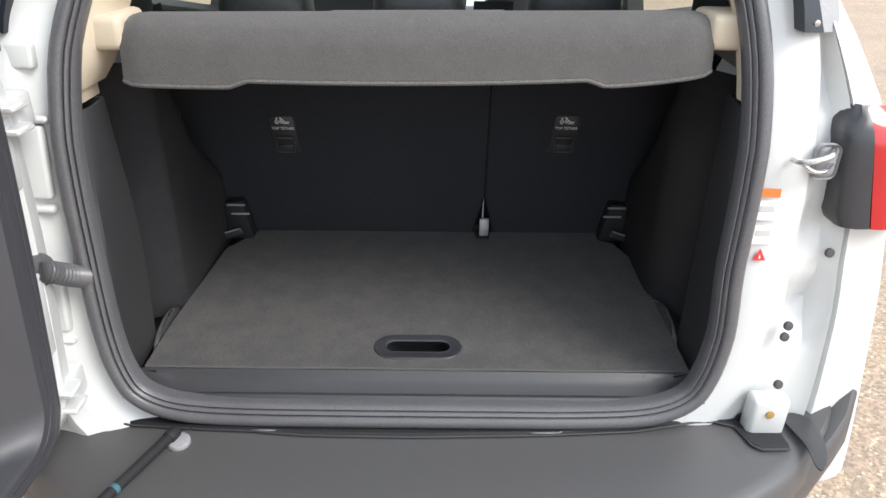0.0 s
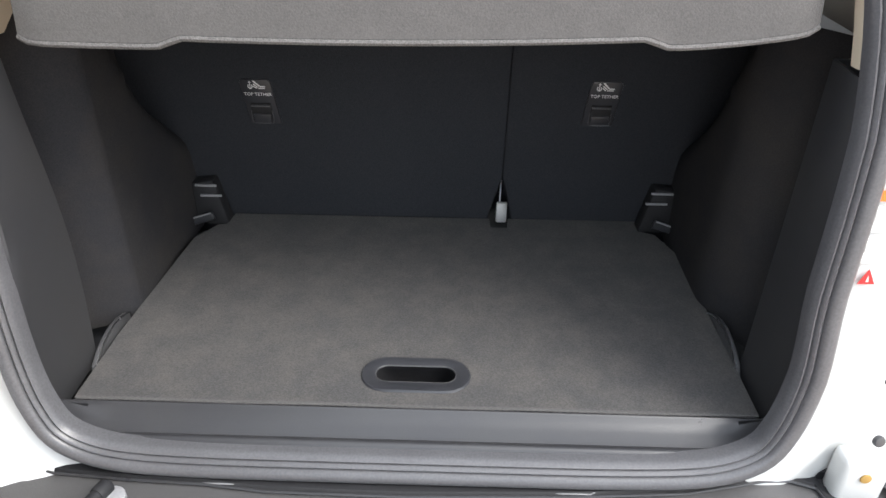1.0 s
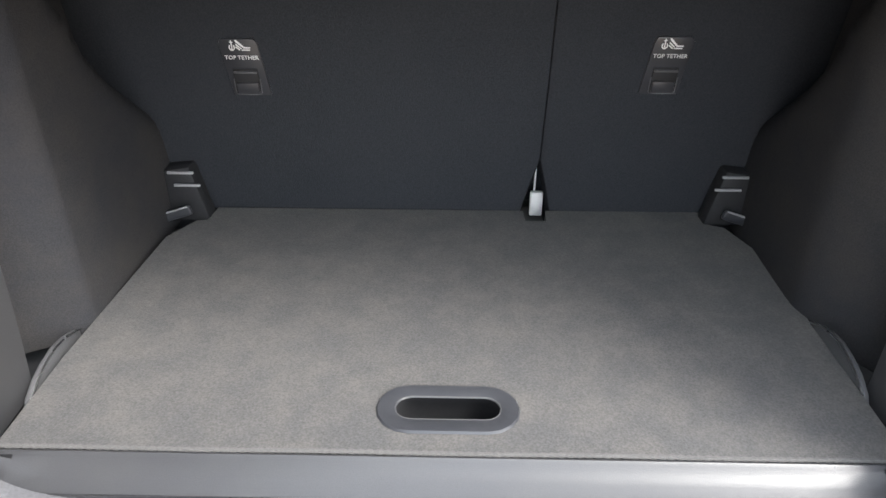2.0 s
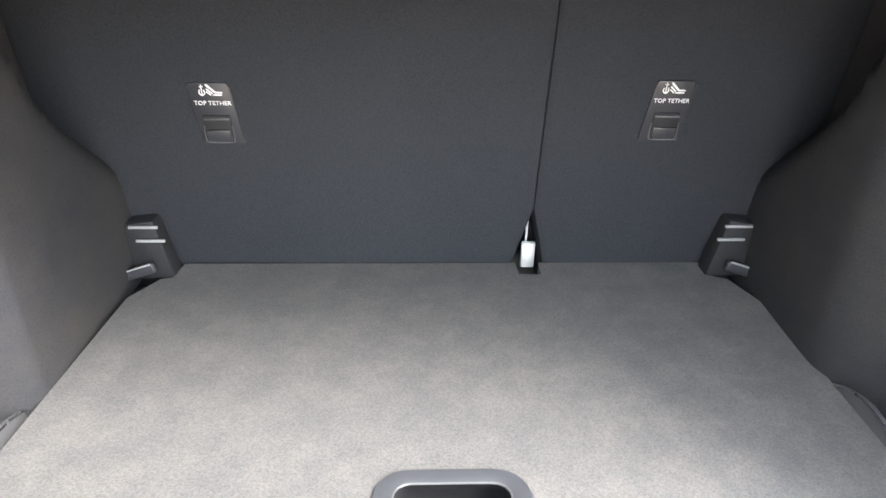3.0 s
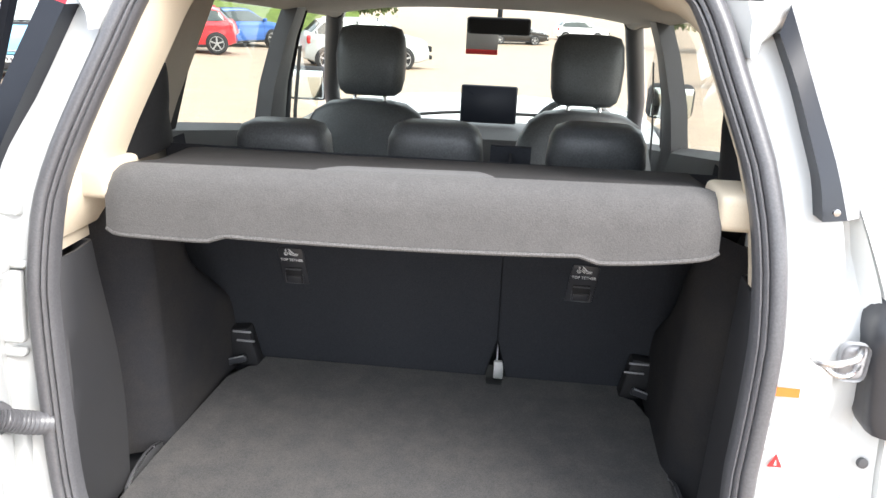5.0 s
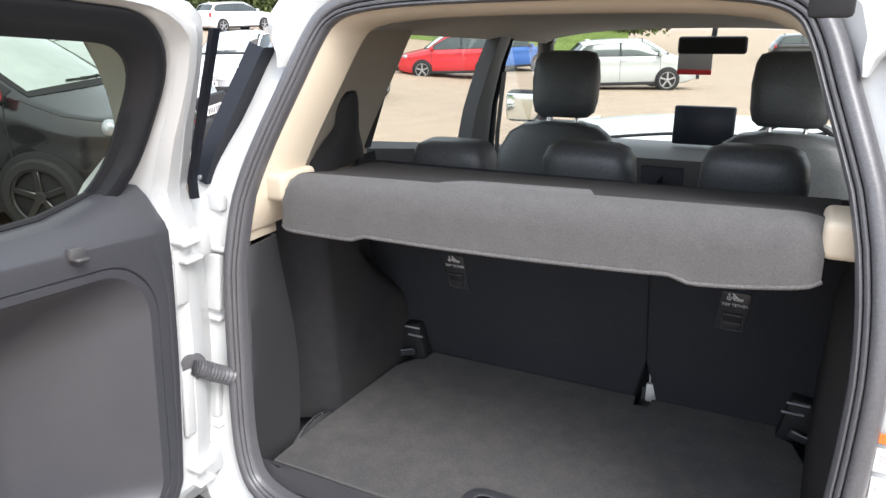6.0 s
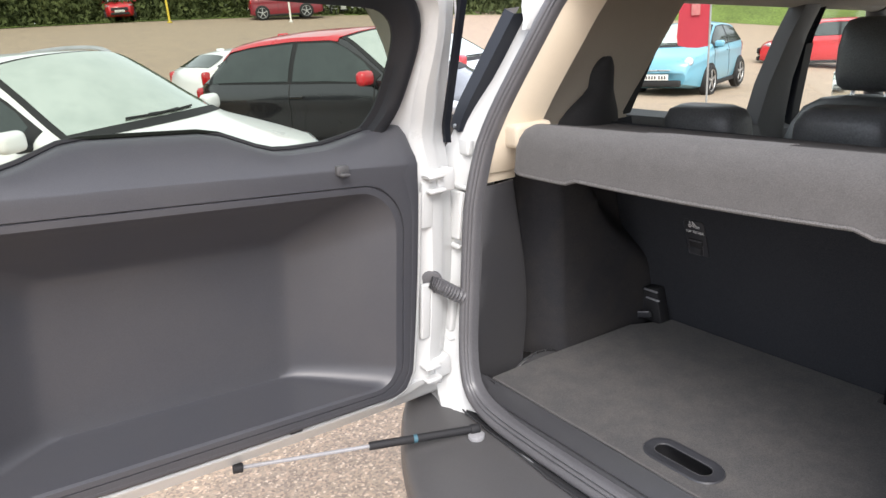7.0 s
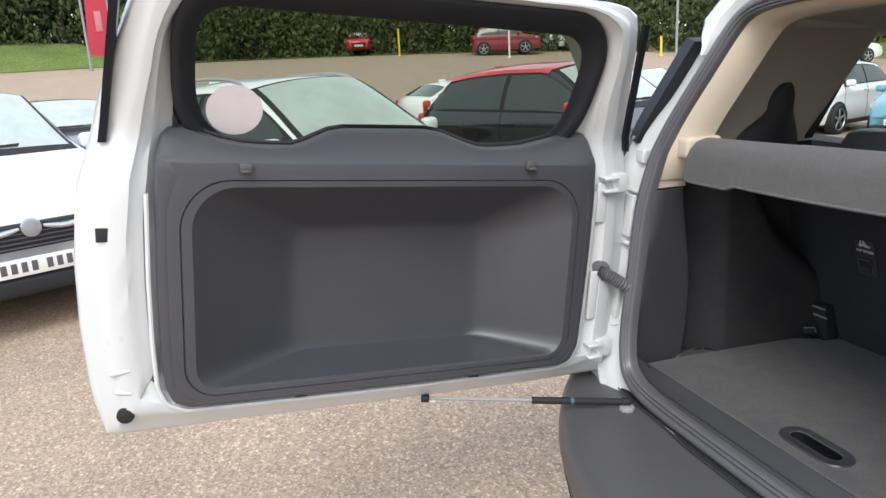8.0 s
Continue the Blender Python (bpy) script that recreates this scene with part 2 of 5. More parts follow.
# ---- ground and distance ----
def ground_height(x, y):
    """Level round the car; it rises to a bank on one side and falls a little ahead."""
    side = min(max(0.0, -x - 10.0), 36.0)
    ahead = min(max(0.0, y - 4.5), 40.0)
    return 0.082 * side * side / (side + 1.5) - 0.052 * max(0.0, min(1.0, 1 + (x + 6) / 40)) * ahead * ahead / (ahead + 1.5)


def tarmac(name):
    """Worn pinkish tarmac with pale chippings."""
    m = material(name, (0.36, 0.30, 0.232), 0.8, grain=0.12, scale=30, stain=0.7, stain_scale=1.6, second=(0.29, 0.245, 0.205), bump=0.002, specular=0.25)
    nt = m.node_tree
    b = nt.nodes["Principled BSDF"]
    co = nt.nodes.new("ShaderNodeTexCoord")
    v = nt.nodes.new("ShaderNodeTexVoronoi")
    v.inputs["Scale"].default_value = 105
    v.inputs["Randomness"].default_value = 1
    nt.links.new(co.outputs["Object"], v.inputs["Vector"])
    sep = nt.nodes.new("ShaderNodeSeparateColor")
    nt.links.new(v.outputs["Color"], sep.inputs[0])
    ramp = nt.nodes.new("ShaderNodeValToRGB")
    cr = ramp.color_ramp
    cr.elements[0].position, cr.elements[0].color = 0.0, (0.66, 0.62, 0.62, 1)
    cr.elements[1].position, cr.elements[1].color = 1.0, (1.75, 1.65, 1.55, 1)
    for p, c in ((0.45, (0.95, 0.9, 0.85, 1)), (0.7, (1.1, 1.0, 0.92, 1)), (0.88, (1.3, 1.12, 1.02, 1))):
        e = cr.elements.new(p)
        e.color = c
    nt.links.new(sep.outputs[0], ramp.inputs[0])
    old = b.inputs["Base Color"].links[0].from_socket
    mul = nt.nodes.new("ShaderNodeMixRGB")
    mul.blend_type = 'MULTIPLY'
    mul.inputs[0].default_value = 1
    nt.links.new(old, mul.inputs[1])
    nt.links.new(ramp.outputs[0], mul.inputs[2])
    nt.links.new(mul.outputs[0], b.inputs["Base Color"])
    return m


TARMAC = tarmac("worn_pinkish_tarmac")
rows = []
radii = [0.0, 1, 2, 3, 4, 5, 6, 7, 8, 9, 10, 12, 14, 17, 20, 24, 28, 32, 36, 40, 44, 50, 60, 90, 200, 800, 2500]
for r in radii:
    rows.append([(r * math.cos(a), r * math.sin(a), ground_height(r * math.cos(a), r * math.sin(a))) for a in [2 * math.pi * k / 96 for k in range(96)]])
bm = loft(rows[1:], close_u=True)
rim = bm.verts[:96]
c = bm.verts.new((0, 0, 0))
for k in range(96):
    bm.faces.new((c, rim[k], rim[(k + 1) % 96]))
ground = tagged(part("ground", bm, TARMAC), "worn pinkish tarmac of a car sales lot", "ground", kind="structure")

# ---- the white car with its open boot ----
car = thing("white_suv", "white compact SUV with its side-hinged tailgate wide open", "car")


def plane_y(z):
    return float(np.interp(z, (.40, .65, .78, .97, 1.17, 1.30, 1.39, 1.56, 1.70, 1.80), (-.125, -.085, -.062, -.028, .003, .036, .068, .142, .205, .25)))


HALF = [(0, .655), (.15, .655), (.30, .656), (.41, .662), (.475, .678), (.520, .708), (.545, .755), (.560, .815), (.570, .90), (.577, 1.0), (.582, 1.1),
        (.582, 1.2), (.570, 1.31), (.536, 1.42), (.490, 1.54), (.460, 1.615), (.430, 1.658), (.375, 1.685), (.27, 1.698), (.13, 1.702), (0, 1.703)]
half = [(p.x, p.z) for p in spline([(x, 0, z) for x, z in HALF], 61)]
half[0] = (0.0, half[0][1])
half[-1] = (0.0, half[-1][1])
# The opening is drawn in a little on the lock side.
lock_side = [(x - .011 * max(0, min(1, (z - .85) / .1)) * max(0, min(1, (1.42 - z) / .12)), z) for x, z in half]
LOOP = lock_side + [(-x, z) for x, z in half[-2:0:-1]]
NL = len(LOOP)
NORMALS = []
for i in range(NL):
    (ax, az), (bx, bz) = LOOP[i - 1], LOOP[(i + 1) % NL]
    t = Vector((bx - ax, bz - az)).normalized()
    NORMALS.append((t.y, -t.x))


def ring(d, dy):
    """The boot opening's line, moved outwards by d and towards the front by dy."""
    return [(x + nx * d, plane_y(z + nz * d) + dy, z + nz * d) for (x, z), (nx, nz) in zip(LOOP, NORMALS)]


def body_half(z):
    """Half the body's width at the rear corner."""
    return float(np.interp(z, (.40, .55, .70, .90, 1.05, 1.22, 1.35, 1.50, 1.65, 1.75), (.81, .838, .856, .850, .836, .790, .716, .615, .545, .50)))


def outer(scale_x, extra, dy, z_low=0.45):
    """The body's outline round the opening, further out."""
    pts = []
    for (x, z), (nx, nz) in zip(LOOP, NORMALS):
        w = body_half(z) + extra
        side = min(1, abs(x) / 0.46) ** 3
        X = x * (1 - side) + math.copysign(w, x) * side if x else 0
        Z = z + (1.755 + extra * 0.3 - 1.703) * max(0, min(1, (z - 1.5) / 0.2))
        Z = Z if z > 0.80 else z_low + (Z - 0.65) * (0.80 - z_low) / 0.15
        pts.append((X, plane_y(Z) + dy, Z))
    return pts


seal = loft([ring(d, dy) for d, dy in ((.000, .016), (.001, -.004), (-.004, -.016), (-.010, -.022), (-.016, -.0235), (-.022, -.0225), (-.0262, -.0185), (-.0275, -.007), (-.0290, -.0175), (-.032, -.0200), (-.0352, -.0180),
                                       (-.0365, -.006), (-.0380, -.0155), (-.041, -.0170), (-.044, -.0125), (-.0458, -.005), (-.0445, .012))], close_u=True)
part("door_seal", seal, RUBBER, car, "black rubber weatherstrip", 60)

def forward(pts, d):
    """The hinge side of the frame swells out towards the hinges."""
    return [(x, y - (.8 * max(0, d - .02) * max(0, min(1, (1.45 - z) / .15)) if x < 0 else 0), z) for x, y, z in pts]


frame_rows = [forward(ring(d, dy), d) for d, dy in ((-.02, .024), (-.002, .016), (.012, .012), (.03, .010), (.05, .010), (.062, .012), (.068, .016), (.085, .018))]
inner_edge, outer_edge = frame_rows[-1], outer(0, -.03, .05)


def pocket(z):
    """How deep the pressing runs at this height: hollows above the bumper and below the quarter glass."""
    return .45 + 1.0 * math.exp(-((z - .86) / .055) ** 2) + .9 * math.exp(-((z - 1.27) / .06) ** 2) + .5 * math.exp(-((z - 1.02) / .04) ** 2)


def between(k, dy):
    """The frame between its inner ledge and the body's corner, pressed in by dy."""
    pts = []
    for a, b in zip(inner_edge, outer_edge):
        bulge = .020 * math.sin(math.pi * k) * max(0, min(1, (1.5 - a[2]) / .2))
        push = dy * (pocket(a[2]) if dy > .01 else 1) if a[0] > 0 else dy * .25 - bulge
        pts.append(tuple(Vector(a).lerp(Vector(b), k) + Vector((0, push, 0))))
    return pts


pressing = [between(k, dy) for k, dy in ((.04, .004), (.09, .022), (.16, .036), (.30, .040), (.42, .036), (.50, .014), (.54, .002), (.58, -.006), (.600, .006), (.615, .006), (.635, -.008), (.85, -.004))]
bm = loft(frame_rows + pressing + [outer_edge, outer(0, -.004, .06), outer(0, .0, .085)], close_u=True)
part("boot_frame", bm, WHITE, car, "glossy white painted door opening", 35)
for s in (-1, 1):
    # Flank and quarter panel on each side.
    rows = []
    for y in [0.0, .08, .2, .4, .7, 1.2, 1.8, 2.4, 2.7, 2.95, 3.12]:
        grow = 0.075 * (1 - math.exp(-max(y, 0) / .16))
        rows.append([(s * (body_half(z) * (1 - min(1, max(0, y) / .8)) + .80 * min(1, max(0, y) / .8) + grow - .02 * ((z - .8) / .5) ** 2 - .25 * max(0, y - 2.3) ** 2), y + plane_y(z) + .085, z - .2 * min(max(0, y - .35), 1.15) * (z - .42) / .83) for z in
                     [.42, .5, .6, .7, .8, .9, 1.0, 1.08, 1.15, 1.2, 1.25]])
    part("side_panel", loft(rows), WHITE, car)
    # Raised pillar behind the quarter glass, outside.
    rows = []
    for z in [1.20, 1.25, 1.32, 1.4, 1.48, 1.56, 1.64, 1.70, 1.738]:
        w = body_half(z)
        rows.append([(s * (w + g), plane_y(z) + dy, z) for g, dy in ((0, .085), (.03, .13), (.055, .22), (.062, .40), (.062, .52 + .1 * (z - 1.2)))])
    part("rear_pillar", loft(rows), WHITE, car)
# Roof, outside and lining.
rows = []
for y in [.236, .30, .5, .9, 1.3, 1.7, 1.95]:
    zc = 1.762 + .03 * math.sin(min(1, y / 1.3) * 1.57) - .068 * (y - .16)
    rows.append([(x, y, zc - .055 * (abs(x) / .66) ** 4) for x in np.linspace(-1, 1, 15) * float(np.interp(y, (.236, .6, 1.95), (.44, .60, .62)))])
part("roof", thicken(loft(rows), 0.02), WHITE, car)
rows = []
for y in [.225, .24, .3, .6, .9, 1.3, 1.7, 1.93]:
    zc = 1.668 + .02 * min(1, (y - .155) / .2) - .068 * (y - .155)
    rows.append([(x, y, zc - .050 * (abs(x) / .62) ** 3) for x in np.linspace(-.62, .62, 17)])
part("headliner", thicken(loft(rows), 0.012), HEADLINER, car)

# Pale inner frame behind the seal, above the boot lining.
beige_ix = [i for i in range(NL) if LOOP[i][1] > 1.202]
rows = []
for d, dy in ((-.030, .010), (-.042, .014), (-.050, .026), (-.062, .070), (-.064, .110)):
    rg = [ring(d, dy), ring(-.030 + (d + .030) * .22, .010 + (dy - .010) * .3), ring(-.030 + (d + .030) * .12, .010 + (dy - .010) * 1.08)]
    rows.append([tuple(Vector(rg[1 if LOOP[i][0] > 0 else 2][i]).lerp(Vector(rg[0][i]), max(0, min(1, (LOOP[i][1] - 1.60) / .06 if LOOP[i][0] > 0 else (LOOP[i][1] - 1.24) / .05)))) for i in beige_ix])
part("boot_pillar_trim", thicken(loft(rows), 0.004), BEIGE, car, "pale beige plastic pillar trim")
for s in (-1, 1):
    # Quarter trim from the boot pillar to the rear side window.
    rows = []
    for z in [1.232, 1.25, 1.30, 1.36, 1.44, 1.52, 1.58, 1.63]:
        lean = max(0, z - 1.3) * .40
        a = (.553 if s < 0 else .585) - lean
        b = .635 - lean * .55
        y1 = .63 + 0.62 * max(0, z - 1.32)
        y0 = plane_y(z)
        rows.append([(s * a, y0 + .13, z), (s * (a + .03), y0 + .17, z), (s * (b - .012), y0 + .32, z), (s * b, y1 - .05, z), (s * (b + .02), y1, z)])
    part("quarter_trim", thicken(loft(rows), 0.006), QUARTER, car, "greyish beige quarter trim")
    # Ledge that carries the shelf.
    bm = block((.095, .11, .056), (s * .519, .122, 1.318 if s < 0 else 1.334), .012, 3)
    if s < 0:
        join(bm, plate([(-.551, y, z) for y, z in ((.026, 1.207), (.124, 1.207), (.124, 1.300), (.066, 1.300))], -.010, (1, 0, 0), .002))
    part("shelf_ledge", bm, BEIGE, car)

# Boot lining: side walls with the wheel arches.
for s in (-1, 1):
    rows = []
    for z in np.linspace(.70, 1.24, 37):
        r = []
        for y in [float(v) for v in np.linspace(.10, .30, 23)] + [float(v) for v in np.linspace(.32, .62, 16)]:
            top = float(np.interp(y, (.28, .36, .39, .45, .60, .70), (1.30, 1.18, 1.12, 1.05, .93, .80)))
            inside = max(0, min(1, (top - z) / .11 + .3))
            inside = inside * inside * (3 - 2 * inside)
            start = max(0, min(1, (y - .17) / .07 if s < 0 else (y - .11) / .20))
            inside *= start * start * (3 - 2 * start)
            x = .605 - (.080 if s > 0 else .088) * inside - .006 * inside * math.sin(y * 6) - (.012 if s < 0 else 0) * max(0, y - .4) * 5 * inside
            r.append((s * x, y, z))
        rows.append(r)
    part("wheel_arch_lining", thicken(loft(rows), .006), LINING, car, "dark carpeted wheel arch lining")
    rows = []
    for z in [.70, .73, .76, .80, .84, .88, .92, .96, 1.0, 1.04, 1.08, 1.12, 1.16, 1.206 if s < 0 else 1.224]:
        k = float(np.interp(z, [p[1] for p in HALF[3:12]], [p[0] for p in HALF[3:12]]))
        y0 = plane_y(z)
        wave = .016 * math.sin((z - .74) * 9.0) if s < 0 else 0.0
        x0, x1 = max(k - .040, .526), max(k - .048, .528)
        rows.append([(s * x0, y0 + .004, z), (s * x1, y0 + .012, z), (s * max(k - .052, .530), y0 + .04, z), (s * max(k - .048, .533), (y0 + .12) / 2 + .02, z), (s * .535, .116 + wave, z), (s * .541, .122 + wave, z), (s * .60, .124 + wave, z)])
    part("boot_side_trim", thicken(loft(rows), .005), SIDE_TRIM, car, "black plastic boot pillar trim")
# Sill plate between the seal and the floor.
rows = []
for x in np.linspace(-.53, .53, 25):
    lift = .05 * max(0, (abs(x) - .46) / .07) ** 2
    rows.append([(x, -.076, .688 + lift), (x, -.070, .7005 + lift), (x, -.0665, .7045 + lift), (x, -.062, .7055 + lift), (x, -.058, .7035 + lift), (x, -.054, .7015 + lift), (x, -.036, .7085 + lift * .6), (x, -.022, .7165 + lift * .3), (x, -.018, .7215), (x, -.0145, .7240), (x, -.011, .7225), (x, -.008, .7160), (x, .0, .69)])
part("sill_plate", loft(rows), SILL, car, "grey plastic loading sill")
part("boot_well", block((1.24, .74, .02), (0, .31, .655), 0), BLACK, car)


# ---- bumper ----
def rounded_square(cx, cz, h, r, n=6):
    pts = []
    for sx, sz, a0 in ((1, -1, -90), (1, 1, 0), (-1, 1, 90), (-1, -1, 180)):
        for i in range(n):
            a = radians(a0 + 90 * i / (n - 1))
            pts.append((cx + sx * (h - r) + r * math.cos(a), cz + sz * (h - r) + r * math.sin(a)))
    return pts


def edge_y(x):
    return -.425 + .52 * x * x + 1.2 * max(0, abs(x) - .62) ** 2 + 9 * max(0, abs(x) - .76) ** 2


rows = []
for x in np.linspace(-.885, .885, 61):
    ye = edge_y(x)
    wrap = max(0, abs(x) - .72)
    back = .03 + wrap * 1.6
    top = .650 + .42 * wrap
    rows.append([(x, back, top - .03), (x, back - .012, top + .002), (x, back - .03, top), (x, (ye + back) / 2, top + .002), (x, min(ye + .045, back - .035), top - .001), (x, min(ye + .022, back - .04), top - .004), (x, min(ye + .012, back - .042), top - .012), (x, ye + .005, top - .028),
                 (x, ye, top - .06), (x * .975, ye + .018, top - .15), (x * .94, ye + .045, .36), (x * .93, ye + .07, .30), (x * .92, ye + .15, .26)])
part("rear_bumper", thicken(loft(rows), .004), BUMPER, car, "scuffed charcoal plastic rear bumper")
# The bumper's corners wrap round the body.
for s in (-1, 1):
    rows = []
    for x, y, top in ((.640, -.192, .598), (.690, -.163, .615), (.735, -.137, .633), (.775, -.106, .652), (.812, -.072, .674), (.842, -.025, .702), (.865, .04, .727), (.880, .13, .742), (.888, .30, .750)):
        rows.append([(s * (x - .045), y + .03, top - .03), (s * (x - .022), y + .016, top - .004), (s * (x - .008), y + .006, top), (s * x, y, top - .012), (s * (x + .002), y - .002, top - .06), (s * (x - .022), y + .014, .45), (s * (x - .055), y + .04, .30)])
    part("bumper_corner", thicken(loft(rows), .004), BUMPER, car, "charcoal bumper corner")
# Dark joint between the body and the bumper; a flat dark sheet paints its end recess's shade.
joint = [(-.64, -.030), (-.60, -.052), (-.518, -.074), (-.40, -.082), (-.296, -.086), (-.20, -.096), (0, -.098), (.235, -.090), (.40, -.078), (.52, -.052), (.56, -.050), (.592, -.062), (.604, -.112), (.62, -.122), (.67, -.120)]
rows = [[(x, y - .014 + w, .656 + .42 * max(0, abs(x) - .72) + dz) for w, dz in ((.05, .0), (.008, .003), (.0, .003), (-.006, -.004))] for x, y in joint]
part("bumper_joint", loft(rows), BLACK, car, "dark joint above the bumper")
edge = [(x, y - .021, .6565) for x, y in joint]
part("joint_bead", tube(edge, .0022, 6), SILL, car)
hollow = [(.688, -.066), (.712, -.050), (.732, -.070), (.734, -.120), (.722, -.165), (.702, -.195), (.692, -.188), (.698, -.14), (.692, -.10)]
bm = bmesh.new()
bm.faces.new([bm.verts.new((p.x, p.y, .660 + .42 * max(0, p.x - .72))) for p in spline([(x, y, 0) for x, y in hollow], 45, closed=True)])
part("recess_shade", thicken(bm, .003), SILL, car, "flat dark sheet for the shade in the bumper's end recess")
pts = []
for a, b in rounded_square(-.305, .520, .056, .020):
    pts.append((a, edge_y(a) + .004 + .20 * max(0, .59 - b), b))
part("towing_eye_cover", tube(pts, .0045, 6, closed=True), BLACK, car, "joint of the towing eye cover")

# ---- tailgate, hinged at its side and swung wide open ----
U = Vector((.06104854, -.99267766, .10423115))
UP = Vector((0, .10442593, .99453267))
N = Vector((.9981348, .06071477, -.00637505))
DOOR = Matrix(((U.x, N.x, UP.x, -.600), (U.y, N.y, UP.y, -.1968), (U.z, N.z, UP.z, .0207), (0, 0, 0, 1)))


def rake(z):
    """The window part is set back a little and leans in towards its top."""
    return float(np.interp(z, (1.22, 1.317, 1.60, 1.70), (0.0, -.014, .130, .180)))


def pane_rake(z):
    """The plane of the window glass."""
    return -.014 + .5088 * (z - 1.317)


def rounded(corners, radii, n=9):
    """A polygon whose corners are eased, each by its own length."""
    pts = []
    for i, c in enumerate(corners):
        c, r = Vector(c), radii[i]
        a = c + (Vector(corners[i - 1]) - c).normalized() * r
        b = c + (Vector(corners[(i + 1) % len(corners)]) - c).normalized() * r
        for k in range(n):
            t = k / (n - 1)
            e = .62
            p, q = a.lerp(c, e), b.lerp(c, e)
            pts.append(tuple(a * (1 - t) ** 3 + p * 3 * t * (1 - t) ** 2 + q * 3 * t * t * (1 - t) + b * t ** 3))
    return pts


def cornered(s0, s1, z0, z1, low, high):
    """A rounded rectangle of 160 points whose corners lie at the same places in the list for every size."""
    arcs = []
    for cx, cz, r, a0 in ((s1 - low, z0 + low, low, -90), (s1 - high, z1 - high, high, 0), (s0 + high, z1 - high, high, 90), (s0 + low, z0 + low, low, 180)):
        arcs.append([(cx + r * math.cos(radians(a0 + 90 * i / 12)), cz + r * math.sin(radians(a0 + 90 * i / 12))) for i in range(13)])
    pts = []
    for k in range(4):
        a, b = Vector(arcs[k - 1][-1]), Vector(arcs[k][0])
        pts += [tuple(a.lerp(b, j / 28)) for j in range(1, 28)] + arcs[k]
    return pts


def at_depth(pts, n):
    return [(s, n + rake(z), z) for s, z in pts]


tailgate = part("tailgate", bmesh.new(), WHITE, car, "white inner frame of the open tailgate")
tailgate.matrix_local = DOOR
SKIN = [(-0.056, 0.652), (0.287, 0.64), (0.621, 0.637), (0.954, 0.636), (1.278, 0.632), (1.303, 0.727), (1.318, 0.887), (1.320, 1.037), (1.308, 1.197), (1.281, 1.285), (1.254, 1.385), (1.222, 1.478), (1.183, 1.577), (1.163, 1.624), (1.112, 1.65), (0.889, 1.66), (0.61, 1.661), (0.33, 1.66), (0.105, 1.656), (0.058, 1.634), (0.034, 1.585), (0.001, 1.478), (-0.030, 1.385), (-0.056, 1.285), (-0.066, 1.197), (-0.076, 1.037), (-0.076, 0.887), (-0.068, 0.727)]


def resample(pts, n):
    """n points evenly along a closed outline, from the point nearest its lower left."""
    P = [Vector((a, b)) for a, b in pts]
    start = min(range(len(P)), key=lambda i: (P[i] - Vector((-.2, .4))).length)
    P = P[start:] + P[:start]
    L = [(P[(i + 1) % len(P)] - P[i]).length for i in range(len(P))]
    total, out, i, acc = sum(L), [], 0, 0.0
    for k in range(n):
        want = total * k / n
        while acc + L[i] < want:
            acc += L[i]
            i += 1
        out.append(tuple(P[i].lerp(P[(i + 1) % len(P)], (want - acc) / L[i])))
    return out


def ccw(pts):
    a = sum(p[0] * q[1] - q[0] * p[1] for p, q in zip(pts, pts[1:] + pts[:1]))
    return pts if a > 0 else pts[::-1]


NS = 120
skin = resample(ccw(SKIN), NS)


def shrink(pts, d):
    out = []
    for i, p in enumerate(pts):
        t = Vector(pts[(i + 1) % len(pts)]) - Vector(pts[i - 1])
        t.normalize()
        out.append((p[0] - t.y * d, p[1] + t.x * d))
    return out


WINDOW = rounded(((.138, 1.275), (1.092, 1.275), (1.090, 1.602), (.138, 1.602)), (.150, .150, .105, .110))
window = resample(ccw(WINDOW), NS)
# The inner frame below the window and round it is one pressing: outline, return edge, inner ledge.
bm = bmesh.new()
upper = [p for p in shrink(window, -.020) if p[1] > 1.40]
OPEN = [(.13, .735), (.62, .730), (1.10, .735), (1.135, .77), (1.14, 1.0), (1.135, 1.2), (1.118, 1.289)] + upper + [(.106, 1.289), (.093, 1.2), (.09, 1.0), (.097, .77)]
opening = resample(ccw(OPEN), NS)
def inset(d):
    """The skin's outline drawn in by d, less where the opening comes near it."""
    near = [min((Vector(p) - Vector(q)).length for q in opening) for p in skin]
    return [tuple(Vector(p).lerp(Vector(q), min(1, g / .125))) for p, q, g in zip(skin, shrink(skin, d), near)]


outer_rows = [at_depth(skin, -.165), at_depth(shrink(skin, -.004), -.07), at_depth(shrink(skin, .004), -.030), at_depth(inset(.016), -.018), at_depth(inset(.040), -.012), at_depth(inset(.058), .006), at_depth(inset(.070), .012)]
ledge = inset(.070)
outer_rows += [at_depth([tuple(Vector(a).lerp(Vector(b), k)) for a, b in zip(ledge, opening)], n) for k, n in ((.30, .014), (.42, .004), (.60, .000), (.72, -.018), (.92, -.032), (1.0, -.036), (1.0, -.07))]
loft(outer_rows, close_u=True, bm=bm)
bmesh.ops.recalc_face_normals(bm, faces=bm.faces[:])
bm.to_mesh(tailgate.data)
bm.free()
tailgate.data.shade_smooth()
tailgate.data.set_sharp_from_angle(angle=radians(40))
